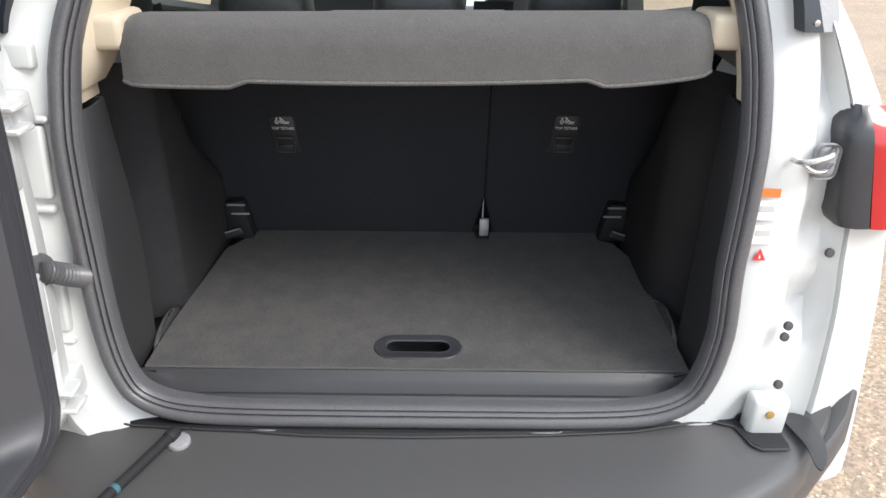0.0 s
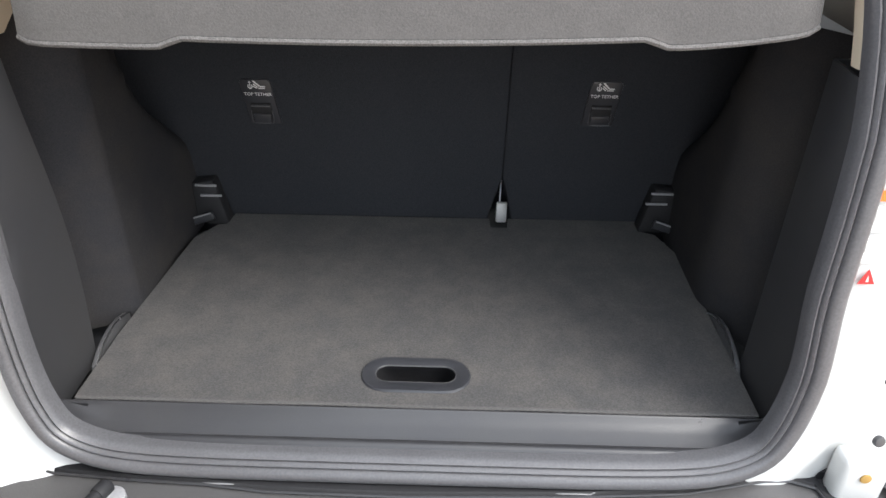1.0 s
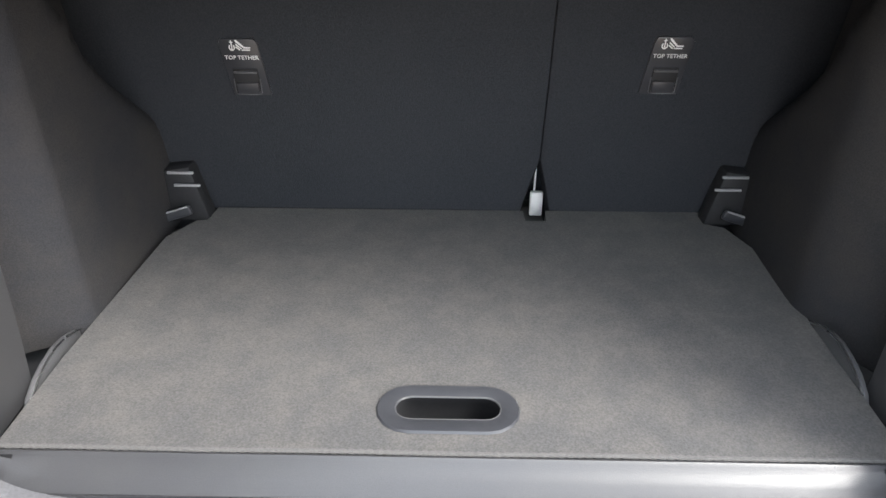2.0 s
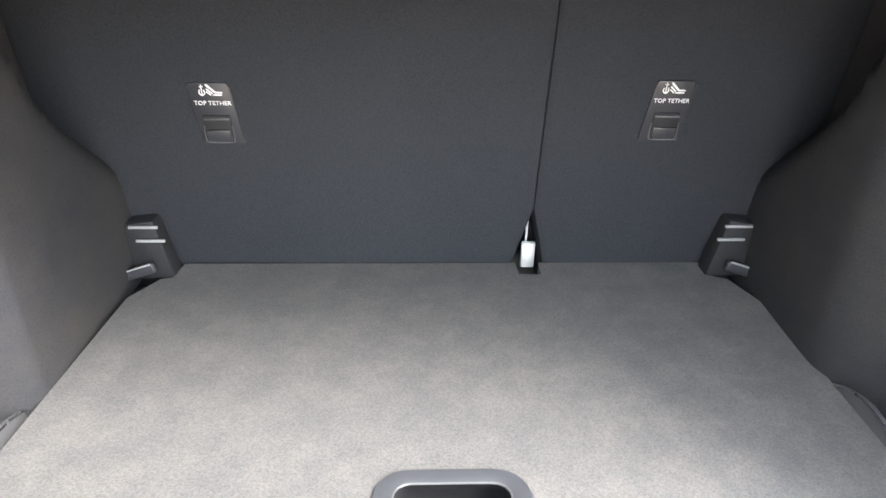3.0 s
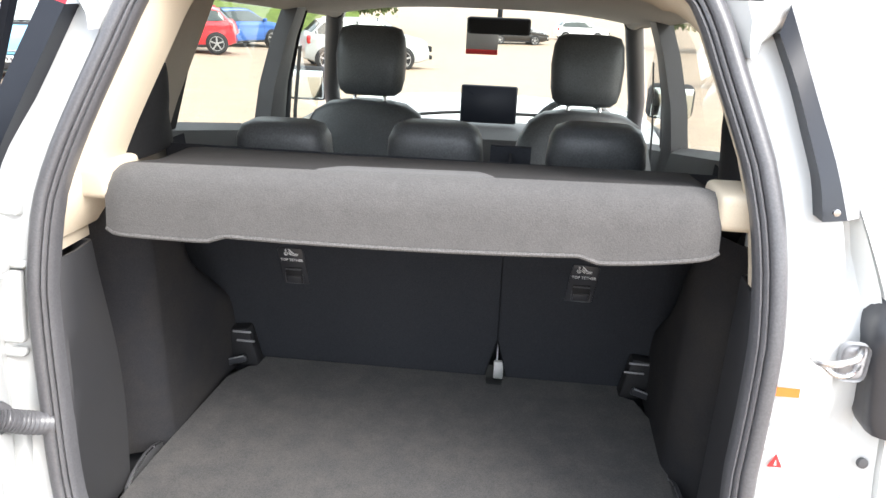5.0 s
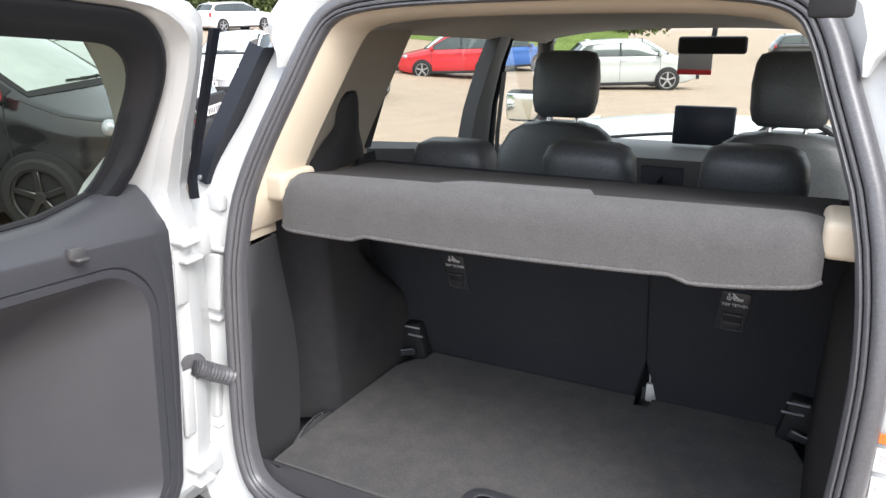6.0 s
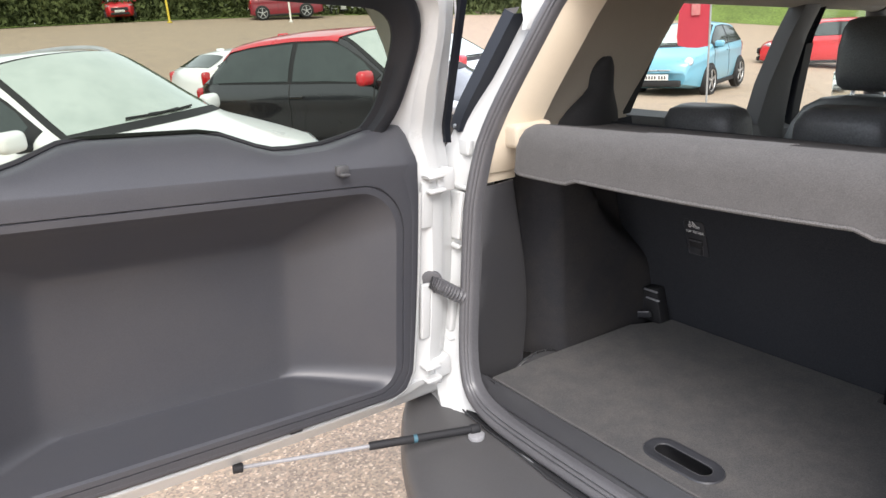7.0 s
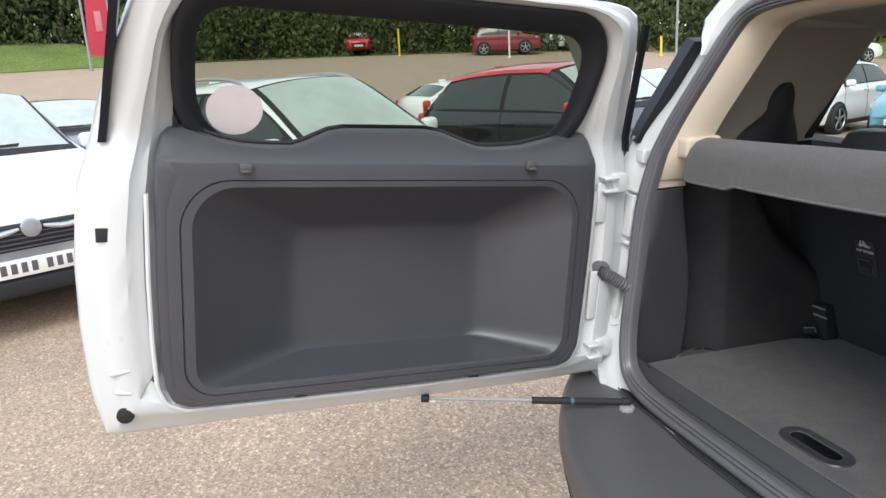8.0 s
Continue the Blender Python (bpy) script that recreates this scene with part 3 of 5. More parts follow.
# Outer skin behind, with its own window opening.
bm = loft([at_depth(skin, -.165), at_depth(shrink(skin, .02), -.188), [(s, (-.178 if z < 1.4 else -.11) + rake(z), z - (.045 if z < 1.4 else -.004)) for s, z in shrink(window, -.05)], at_depth(shrink(window, -.045), -.085), at_depth(shrink(window, -.03), -.046)], close_u=True)
part("outer_skin", bm, WHITE, tailgate)
# Rubber and black border of the glass.
bm = loft([[(s, n + pane_rake(z), z) for s, z in shrink(window, d)] for d, n in ((-.024, -.030), (-.024, -.008), (-.020, -.004), (-.012, -.002), (.004, -.010), (.010, -.030), (.024, -.036), (.024, -.042), (-.03, -.044))], close_u=True)
part("window_surround", bm, SEAL_BLACK, tailgate, "black border of the rear window", 50)
g = bmesh.new()
f = g.faces.new([g.verts.new((s, pane_rake(z) - .040, z)) for s, z in window])
bmesh.ops.triangulate(g, faces=g.faces[:])
pane = part("rear_window", g, TINTED_GLASS, tailgate, "lightly tinted rear window glass", 0)
pane.visible_shadow = False
part("window_sticker", disc((.987, -.033 + rake(1.371), 1.371), .060, .0015, (0, 1, -.5), 40), STICKER, tailgate, "round pale sticker with faded print")

# Inner trim panel: a moulded tray.
TRIM = [(0.145, 0.716), (0.533, 0.71), (0.621, 0.71), (0.729, 0.71), (1.102, 0.713), (1.136, 0.727), (1.150, 0.765), (1.156, 0.868), (1.158, 1.009), (1.155, 1.197), (1.149, 1.272), (1.137, 1.322), (1.108, 1.340), (1.085, 1.333), (1.05, 1.317), (0.985, 1.303), (0.93, 1.299), (0.862, 1.299), (0.834, 1.309), (0.778, 1.332), (0.748, 1.338), (0.621, 1.340), (0.533, 1.341), (0.503, 1.336), (0.43, 1.309), (0.402, 1.303), (0.36, 1.303), (0.285, 1.309), (0.19, 1.330), (0.13, 1.345), (0.10, 1.348), (0.086, 1.335), (0.083, 1.29), (0.082, 1.197), (0.083, 1.009), (0.088, 0.868), (0.094, 0.765), (0.113, 0.727)]
RIM = cornered(.152, 1.076, .752, 1.206, .050, .090)
LINE = cornered(.126, 1.108, .736, 1.225, .070, .110)
FLOOR = cornered(.347, .838, .772, 1.080, .030, .040)
CREASE = 1.264


def to_outline(poly, pts, c):
    """Where the spokes from c through pts meet a closed outline."""
    out = []
    for p in pts:
        d = Vector(p) - c
        best = 1.0
        for a, b in zip(poly, poly[1:] + poly[:1]):
            e = Vector(b) - Vector(a)
            det = d.x * e.y - d.y * e.x
            if abs(det) < 1e-9:
                continue
            w = Vector(a) - c
            k, u = (w.x * e.y - w.y * e.x) / det, (w.x * d.y - w.y * d.x) / det
            if k > 0 and 0 <= u <= 1:
                best = k
        out.append(tuple(c + d * best))
    return out


trim = to_outline(TRIM, LINE, Vector((.61, .98)))


def flat(pts, n):
    """On the trim's face, which folds back above its crease."""
    return [(s, n - .75 * max(0, z - CREASE), z) for s, z in pts]


def mix(a, b, t):
    return [tuple(Vector(p).lerp(Vector(q), t)) for p, q in zip(a, b)]


def on_crease(a, b):
    """Where each spoke from the trim's edge to the groove meets the crease."""
    out = []
    for p, q in zip(a, b):
        t = (p[1] - CREASE) / (p[1] - q[1]) if p[1] > CREASE > q[1] else .45
        out.append(tuple(Vector(p).lerp(Vector(q), min(max(t, .12), .85))))
    return out


FOLD = on_crease(trim, LINE)
CENTRE = [(.59, .926)] * 160
rows = [flat(shrink(trim, -.002), .002), flat(trim, .028), flat(shrink(trim, .003), .035), flat(mix(trim, FOLD, .15), .039), flat(mix(trim, FOLD, .55), .041), flat(mix(trim, FOLD, .94), .041), flat(FOLD, .0405), flat(mix(FOLD, LINE, .08), .041), flat(mix(FOLD, LINE, .5), .041), flat(mix(FOLD, LINE, .95), .041), flat(LINE, .0365), flat(mix(LINE, RIM, .10), .0405),
        flat(mix(LINE, RIM, .75), .040), flat(RIM, .034)]
for k, n in ((.05, .024), (.12, .011), (.30, -.019), (.50, -.050), (.70, -.079), (.86, -.099), (.94, -.107), (1.0, -.110)):
    rows.append(flat(mix(RIM, FLOOR, k), n))
rows += [flat(mix(FLOOR, CENTRE, .10), -.112), flat(mix(FLOOR, CENTRE, .6), -.112)]
bm = loft(rows, close_u=True)
bm.verts.ensure_lookup_table()
bm.faces.new([bm.verts[len(bm.verts) - 160 + i] for i in range(160)])
door_trim = part("door_trim", bm, DOOR_TRIM, tailgate, "moulded dark grey plastic tailgate trim", 22)
bead = [p for p in flat(shrink(trim, -.004), .012) if p[2] > 1.262 and .125 < p[0] < 1.118]
k0 = max(range(len(bead)), key=lambda i: (Vector(bead[i]) - Vector(bead[i - 1])).length)
part("glass_run", tube(bead[k0:] + bead[:k0], .0055, 6), BLACK, tailgate, "black rubber lip along the trim")
for s, w in ((.283, 1.264), (.971, 1.254)):
    bm = block((.028, .014, .020), (s, .044, w), .004, 2)
    block((.022, .020, .006), (s, .052, w - .008), .002, 1, bm=bm)
    part("strap_clip", bm, BUMPER, tailgate, "small grey plastic clip")
# Pressings of the inner frame beside the trim, and the bead round it.
for a, z, w, hh, turn in ((1.240, .800, .046, .012, 8), (1.236, .752, .040, .010, -12), (.040, 1.16, .034, .11, 0), (.040, .90, .030, .14, 0)):
    pad = part("frame_pressing", block((w, .012, hh), (0, 0, 0), .0055, 3), WHITE, tailgate)
    pad.matrix_local = Matrix.Translation((a, .009, z)) @ Matrix.Rotation(radians(turn), 4, 'Y')
lip = [(a, .016, z) for a, z in shrink(trim, -.016) if z < 1.20]
k0 = max(range(len(lip)), key=lambda i: (Vector(lip[i]) - Vector(lip[i - 1])).length)
part("frame_bead", tube(lip[k0:] + lip[:k0], .0055, 8), WHITE, tailgate)
part("lock_slot", block((.034, .004, .030), (1.255, .008, 1.107), .001), BLACK, tailgate)
part("rubber_stop", disc((1.234, .006, .697), .019, .014, (0, 1, 0), 16, .004), BLACK, tailgate, "round black rubber stop")
for s in (.40, .85):
    part("trim_clip", block((.03, .012, .012), (s, .030, .712), .003), BLACK, tailgate)
# Dark weather strips at both sides of the window part.
for left in (True, False):
    rows = []
    for z in np.linspace(1.297, 1.612 if left else 1.645, 9):
        k = (z - 1.297) / .33
        a = -.044 + .089 * k if left else 1.252 - .052 * k
        d = .016 if left else .045
        rows.append([(a - .009, -d + rake(z), z), (a - .008, -.006 + rake(z), z), (a + .008, -.006 + rake(z), z), (a + .009, -d + rake(z), z)])
    part("side_strip", loft(rows, close_u=True, cap=True), GLOSS_BLACK, tailgate)

# Pressed pads and ribs on the hinge side of the frame.
for x, z, w, hh in ((-.618, 1.128, .050, .120), (-.612, 1.196, .060, .012), (-.622, 1.290, .055, .040), (-.620, .880, .044, .090), (-.618, .818, .050, .010), (-.612, 1.052, .040, .014)):
    pad = part("pressed_pad", block((w, .020, hh), (0, 0, 0), .006, 3), WHITE, car)
    pad.matrix_local = Matrix.Translation((x, plane_y(z) - .006, z)) @ Matrix.Rotation(-math.atan(.16), 4, 'X')
# Hinges, wiring hose and gas strut.
for y, z in ((-.070, 1.229), (-.119, .762)):
    hinge = part("hinge", block((.055, .05, .055), (-.605, y + .01, z), .008, 2), WHITE, car, "white painted door hinge")
    b = block((.055, .045, .010), (-.588, y - .026, z + .017), .003, 1)
    block((.055, .045, .010), (-.588, y - .026, z - .017), .003, 1, bm=b)
    disc((-.602, y - .032, z), .010, .06, (0, 0, 1), 12, bm=b)
    part("hinge_leaf", b, WHITE, hinge)
pts = spline([(-.592, -.118, .988), (-.580, -.105, .980), (-.567, -.075, .957), (-.557, -.035, .930)], 72)
bm = tube(pts, [.0175 + .0022 * math.sin(i * 1.6) for i in range(72)], 12)
disc(pts[0], .030, .012, (1, -.5, 0), 16, .003, bm=bm)
part("wiring_hose", bm, RUBBER, car, "ribbed black rubber wiring hose")
a, b = Vector((-.587, -.641, .709)), Vector((-.427, -.132, .668))
strut = part("gas_strut", tube([b, b.lerp(a, .47)], .0095, 12), BLACK, car, "black gas strut from bumper to tailgate")
part("piston_rod", tube([b.lerp(a, .47), a], .0045, 10), SILVER, strut)
part("strut_print", tube([b.lerp(a, .262), b.lerp(a, .278)], .0098, 12), BLUE_TAPE, strut)
part("ball_socket", disc(a, .011, .022, (a - b).normalized(), 12, .003), BLACK, strut)
part("ball_socket", disc(b, .012, .024, (a - b).normalized(), 12, .003), BLACK, strut)
part("strut_bolt", disc(b + Vector((.012, -.005, -.012)), .020, .012, (0, 0, 1), 16, .003), SILVER, strut)

# ---- boot floor board with its pull ----
board = thing("boot_floor_board", "charcoal carpeted boot floor board with a slotted pull", "floor board")
outline = [(-.513, -.006), (.521, -.006), (.523, .20), (.522, .45), (.492, .536), (.470, .546), (.462, .596), (.178, .593), (.176, .552), (.138, .552), (.136, .592), (-.432, .588), (-.438, .540), (-.456, .536), (-.490, .476), (-.511, .15)]
hole = [(x, y) for x, y in stadium(.002, .064, .086, .039)]
bm = bmesh.new()
vo = [bm.verts.new((x, y, .722)) for x, y in outline]
vh = [bm.verts.new((x, y, .722)) for x, y in hole]
eo = [bm.edges.new((vo[i], vo[(i + 1) % len(vo)])) for i in range(len(vo))]
eh = [bm.edges.new((vh[i], vh[(i + 1) % len(vh)])) for i in range(len(vh))]
bmesh.ops.triangle_fill(bm, use_beauty=True, edges=eo + eh)
ex = bmesh.ops.extrude_face_region(bm, geom=bm.faces[:])
bmesh.ops.translate(bm, vec=(0, 0, -.022), verts=[v for v in ex["geom"] if isinstance(v, bmesh.types.BMVert)])
part("carpet", bm, CARPET, board, "", 30)
# Stitched edge; its paler colour stands for the highlight along the board's front.
hem_line = [(-.511 + 1.030 * k / 299, -.0052, .7208 + .0006 * math.sin(k * .07)) for k in range(300)]
part("front_hem", tube(hem_line, [.0030 + .0007 * math.sin(k * 2.1) for k in range(300)], 6), SHELF, board, "stitched front edge with a painted highlight")
rows = [[(x, y, z) for x, y in stadium(.002, .064, hl, hw)] for hl, hw, z in ((.088, .041, .7225), (.086, .039, .7255), (.066, .021, .7255), (.063, .0185, .7235))]
pull = part("pull_frame", loft(rows, close_u=True), PULL, board, "black plastic pull frame")
part("pull_rim", tube([(x, y, .7245) for x, y in stadium(.002, .064, .0645, .0195)], .0009, 6, closed=True), BUMPER, pull)
# Matt black walls and floor paint in the shade inside the slot.
well = loft([[(x, y, z) for x, y in stadium(.002, .064, hl, hw)] for hl, hw, z in ((.0632, .0187, .7232), (.067, .024, .715), (.070, .034, .700), (.070, .034, .672))], close_u=True)
block((.15, .07, .004), (.002, .064, .672), 0, bm=well)
part("pull_well", well, BLACK, pull)

# ---- parcel shelf ----
shelf = thing("parcel_shelf", "grey felt parcel shelf with a drooping front flap", "parcel shelf")
rows, flap, hem = [], [], []
for x in np.linspace(-.478, .478, 67):
    tilt = .009 * x / .48
    lobe = min(1, max(0, (abs(x) - .275) / .03))
    low = 1.256 - .010 * lobe - .005 * (1 - (x / .28) ** 2) * (1 - lobe) + (.017 if x > 0 else .004) * max(0, (abs(x) - .31) / .165) ** 1.5 + .004 * max(0, (abs(x) - .463) / .015) ** 2 + tilt
    end = .012 * max(0, (abs(x) - .435) / .043) ** 2
    wide = 1 + .05 * (abs(x) > .3)
    rows.append([(x * wide, .485, 1.288), (x * wide, .42, 1.305 + tilt * .5), (x * wide, .28, 1.325 + tilt - end), (x, .175, 1.342 + tilt - end), (x, .16, 1.347 + tilt - end), (x, .105 + end, 1.356 + tilt - end)])
    flap.append([(x, .103 + end, 1.356 + tilt - end), (x, .080 + end, 1.350 + tilt - end), (x, .064 + end, 1.334 + tilt - end), (x, .056 + end, 1.305 + tilt), (x, .052 + end, low + .02), (x, .049 + end, low + .004)])
    hem.append((x, .052 + end, low))
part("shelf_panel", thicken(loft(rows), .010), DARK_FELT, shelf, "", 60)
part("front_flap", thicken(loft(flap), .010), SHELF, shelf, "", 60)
part("hem", tube(hem, .0045, 8), HEM, shelf, "pale worn hem")
rows = []
for k in range(9):
    f = k / 8
    y = .066 + .124 * f
    top = float(np.interp(y, (.064, .080, .103, .16, .19), (1.336, 1.3515, 1.3575, 1.3485, 1.3425)))
    w = .155 - .045 * f
    rows.append([(x, y, top - .003 * max(0, 1 - 4 * f) + .009 * x / .48) for x in np.linspace(-w, w, 10)])
part("pull_patch", thicken(loft(rows), .0012), SHELF, shelf, "paler patch over the shelf's front edge")

# ---- rear seat backs ----
def back_y(z):
    return .600 - .18 * (z - .72)


for wide in (True, False):
    rows = []
    for z in [.66, .70, .75, .79, .83, .95, 1.05, 1.2, 1.27, 1.29]:
        y = back_y(z)
        r = .012
        gap = .030 * max(0, min(1, (.83 - z) / .12))
        x0, x1 = (-.60, .1587 - gap) if wide else (.1593 + gap, .60)
        rows.append([(x0, y + .10, z), (x0, y + r, z), (x0 + r * .3, y + r * .3, z), (x0 + r, y, z), ((x0 + x1) / 2, y - .002, z), (x1 - r, y, z), (x1 - r * .3, y + r * .3, z), (x1, y + r, z), (x1, y + .10, z)])
    part("rear_seat_back", thicken(loft(rows), -.003), SEATBACK, car, "black cloth-backed rear seat back")
part("seat_gap", block((.09, .01, .62), (.159, .645, 1.0), 0, m=Matrix.Rotation(.178, 4, 'X')), SEATBACK, car)

# Tether anchors on the seat backs.
def tether(x, skew, z=1.0):
    m = Matrix.Translation((x, back_y(z) - .003, z)) @ Matrix.Rotation(math.atan(.18), 4, 'X')
    w, k, top, bot = .031, skew * .005, .049, -.049
    outline = [(-w - k, 0, bot), (w - k, 0, bot), (w + k, 0, top - .008), (w + k - .006, 0, top), (-w + k + .004, 0, top), (-w + k, 0, top - .008)]
    base = part("tether_anchor", plate(outline, -.005, bevel=.0015), PULL, car, "dark plastic tether anchor plate")
    base.matrix_local = m
    # A flat black slab stands for the shaded well.
    part("anchor_well_shade", block((.040, .003, .045), (0, -.006, -.024), .001), BLACK, base)
    part("anchor_bar", block((.038, .004, .003), (0, -.009, -.006), .001), RUBBER, base)
    part("anchor_flap", block((.036, .006, .020), (0, -.008, -.034), .002), PULL, base)
    # The ridge below is paler to paint in its U-shaped highlight.
    part("anchor_lip_highlight", tube(spline([(-.021, -.007, -.018), (-.021, -.007, -.040), (-.016, -.007, -.0455), (.016, -.007, -.0455), (.021, -.007, -.040), (.021, -.007, -.018)], 20), .0010, 6), RUBBER, base)
    rx = Matrix.Rotation(radians(90), 4, 'X')
    lettering("wording", "TOP TETHER", .0094, Matrix.Translation((skew * .002, -.0062, .018)) @ rx, PRINT, base)
    # An anchor and a seat.
    off = skew * .002
    sign = tube(spline([(-.0155 + off, -.0066, .039), (-.0165 + off, -.0066, .034), (-.0125 + off, -.0066, .0305), (-.0085 + off, -.0066, .034), (-.0095 + off, -.0066, .039)], 14), .0010, 6)
    tube([(-.0125 + off, -.0066, .031), (-.0125 + off, -.0066, .047)], .0009, 6, bm=sign)
    tube([(-.0150 + off, -.0066, .044), (-.0100 + off, -.0066, .044)], .0008, 6, bm=sign)
    part("anchor_sign", sign, PRINT, base)
    sign = bmesh.new()
    for pts in ([(-.0065, .0478), (-.0035, .0478), (.0075, .0365), (.0050, .0350), (-.0045, .0440)], [(-.0055, .0420), (.0035, .0340), (.0020, .0325), (-.0060, .0395)], [(-.0060, .0375), (.0010, .0318), (-.0005, .0305), (-.0065, .0355)], [(.0055, .0340), (.0165, .0340), (.0170, .0362), (.0070, .0365)], [(.0020, .0302), (.0155, .0302), (.0160, .0322), (.0035, .0322)]):
        sign.faces.new([sign.verts.new((px + off, -.0066, pz)) for px, pz in pts])
    thicken(sign, .0006)
    part("seat_sign", sign, PRINT, base)


tether(-.332, -1)
tether(.341, 1, 1.011)

# Latch loops, side flaps and the strap buckle.
for s, x in ((-1, -.500), (1, .522)):
    up = .005 * (s > 0)
    latch = part("seat_latch", plate([(x + s * .004, .545, .716 + up), (x + s * .004, .545, .816 + up), (x - s * .044, .545, .822 + up), (x - s * .066, .545, .716 + up)][::s], .040, bevel=.006), BLACK, car, "black plastic seat latch housing")
    part("latch_bar", block((.046, .005, .0045), (x - s * .029, .541, .8135 + up), .001), SILVER, latch)
    part("latch_bar", block((.046, .005, .0045), (x - s * .038, .539, .7905 + up), .001), SILVER, latch)
    part("latch_tip", moved(cushion(.011, .014, .034, .45), Matrix.Translation((x + s * .020, .530, .768 + up))), SILVER, latch, "grey plastic latch tip")
    tilt = Matrix.Translation((x - s * .011, .530, .738 + up)) @ Matrix.Rotation(s * .32, 4, 'Y')
    part("latch_strap", moved(block((.062, .010, .018), (0, 0, 0), .004, 3), tilt), PULL, latch)
    part("strap_edge", moved(block((.056, .004, .003), (0, -.004, .0085), .001), tilt), SILVER, latch)
    y0, low = (0, 0) if s > 0 else (-.02, .014)
    pts = [(s * .522, y + y0, z - low) for y, z in ((.262, .705), (.250, .724), (.230, .735), (.205, .743), (.178, .747), (.150, .744), (.124, .737), (.100, .724), (.088, .705))]
    flap = part("side_flap", plate(pts, s * .007, (1, 0, 0), .001), PLASTIC, car, "small curved plastic flap")
    part("flap_rim", tube([(s * .520, y, z + .001) for _, y, z in pts[1:-1]], .0014, 6), CHROME, flap)
buckle = part("strap_buckle", block((.025, .012, .050), (.166, .640, .714), .003, 2), PAPER, car, "pale plastic strap buckle")
part("strap", block((.004, .003, .06), (.161, .642, .770), .001), PRINT, buckle)


# ---- rear head restraints, front seats, dashboard ----
for x in (-.36, -.01, .345):
    rows = []
    for z, w, d0, d1 in ((1.20, .108, .55, .67), (1.25, .108, .535, .675), (1.295, .104, .535, .67), (1.320, .092, .545, .655), (1.330, .070, .565, .635)):
        z += .018 + .014 * x / .35
        rows.append([(x + w * math.copysign(abs(math.cos(a)) ** .5, math.cos(a)), (d0 + d1) / 2 + (d1 - d0) / 2 * math.copysign(abs(math.sin(a)) ** .6, math.sin(a)), z) for a in [2 * math.pi * k / 28 for k in range(28)]])
    bm = loft(rows, close_u=True, cap=True)
    part("rear_headrest", bm, LEATHER, car, "low black leather rear head restraint", 60)


def front_seat(x):
    seat = part("front_seat", bmesh.new(), LEATHER, car, "black leather front seat seen from behind")
    rows = []
    for z, w, y in ((.50, .24, 1.16), (.75, .25, 1.20), (.95, .25, 1.25), (1.08, .230, 1.29), (1.18, .205, 1.315), (1.235, .175, 1.33), (1.262, .13, 1.345), (1.270, .07, 1.35)):
        rows.append([(x + w * math.copysign(abs(math.cos(a)) ** .45, math.cos(a)), y + .055 * math.copysign(abs(math.sin(a)) ** .7, math.sin(a)), z) for a in [2 * math.pi * k / 32 for k in range(32)]])
    bm = loft(rows, close_u=True, cap=True)
    bm.to_mesh(seat.data)
    bm.free()
    seat.data.shade_smooth()
    rows = []
    for z, w, d in ((1.285, .085, .030), (1.30, .103, .045), (1.335, .112, .052), (1.41, .116, .052), (1.47, .110, .045), (1.495, .098, .033), (1.503, .07, .02)):
        rows.append([(x + w * math.copysign(abs(math.cos(a)) ** .4, math.cos(a)), 1.385 + (z - 1.29) * .12 + d * math.copysign(abs(math.sin(a)) ** .7, math.sin(a)), z) for a in [2 * math.pi * k / 32 for k in range(32)]])
    part("headrest", loft(rows, close_u=True, cap=True), LEATHER, seat, "", 60)
    for dx in (-.05, .05):
        part("headrest_post", tube([(x + dx, 1.36, 1.25), (x + dx, 1.378, 1.31)], .007, 8), CHROME, seat)


front_seat(-.326)
front_seat(.378)
rows = []
for x in np.linspace(-.70, .70, 15):
    rows.append([(x, 2.06, .65), (x, 2.03, .92), (x, 2.05, 1.02), (x, 2.10, 1.050), (x, 2.2, 1.060), (x, 2.32, 1.05), (x, 2.45, 1.01)])
part("dashboard", thicken(loft(rows), .01), PLASTIC, car, "dark plastic dashboard")
part("screen", block((.250, .024, .165), (.034, 2.19, 1.148), .010, 3, m=Matrix.Rotation(-.12, 4, 'X')), GLOSS_BLACK, car, "upright dashboard touchscreen")
ring_pts = [(.40 + .18 * math.cos(a), 1.90 + .06 * math.sin(a), 1.05 + .17 * math.sin(a)) for a in [2 * math.pi * k / 32 for k in range(32)]]
wheel = part("steering_wheel", tube(ring_pts, .014, 8, closed=True), LEATHER, car)
part("wheel_hub", block((.14, .05, .12), (.40, 1.91, 1.05), .02, 2), PLASTIC, wheel)
mirror = part("interior_mirror", cushion(.25, .03, .065, .4), BLACK, car, "black interior mirror")
mirror.location = (.068, 1.95, 1.492)
part("mirror_arm", tube([(.068, 1.96, 1.50), (.068, 2.0, 1.56)], .010, 8), BLACK, car)
card = part("price_card", block((.13, .003, .125), (.0, 2.02, 1.455), .001), GREYPRINT, car, "grey card with a red lower strip")
part("card_strip", block((.13, .004, .020), (.0, 2.0195, 1.385), .001), RED, card)
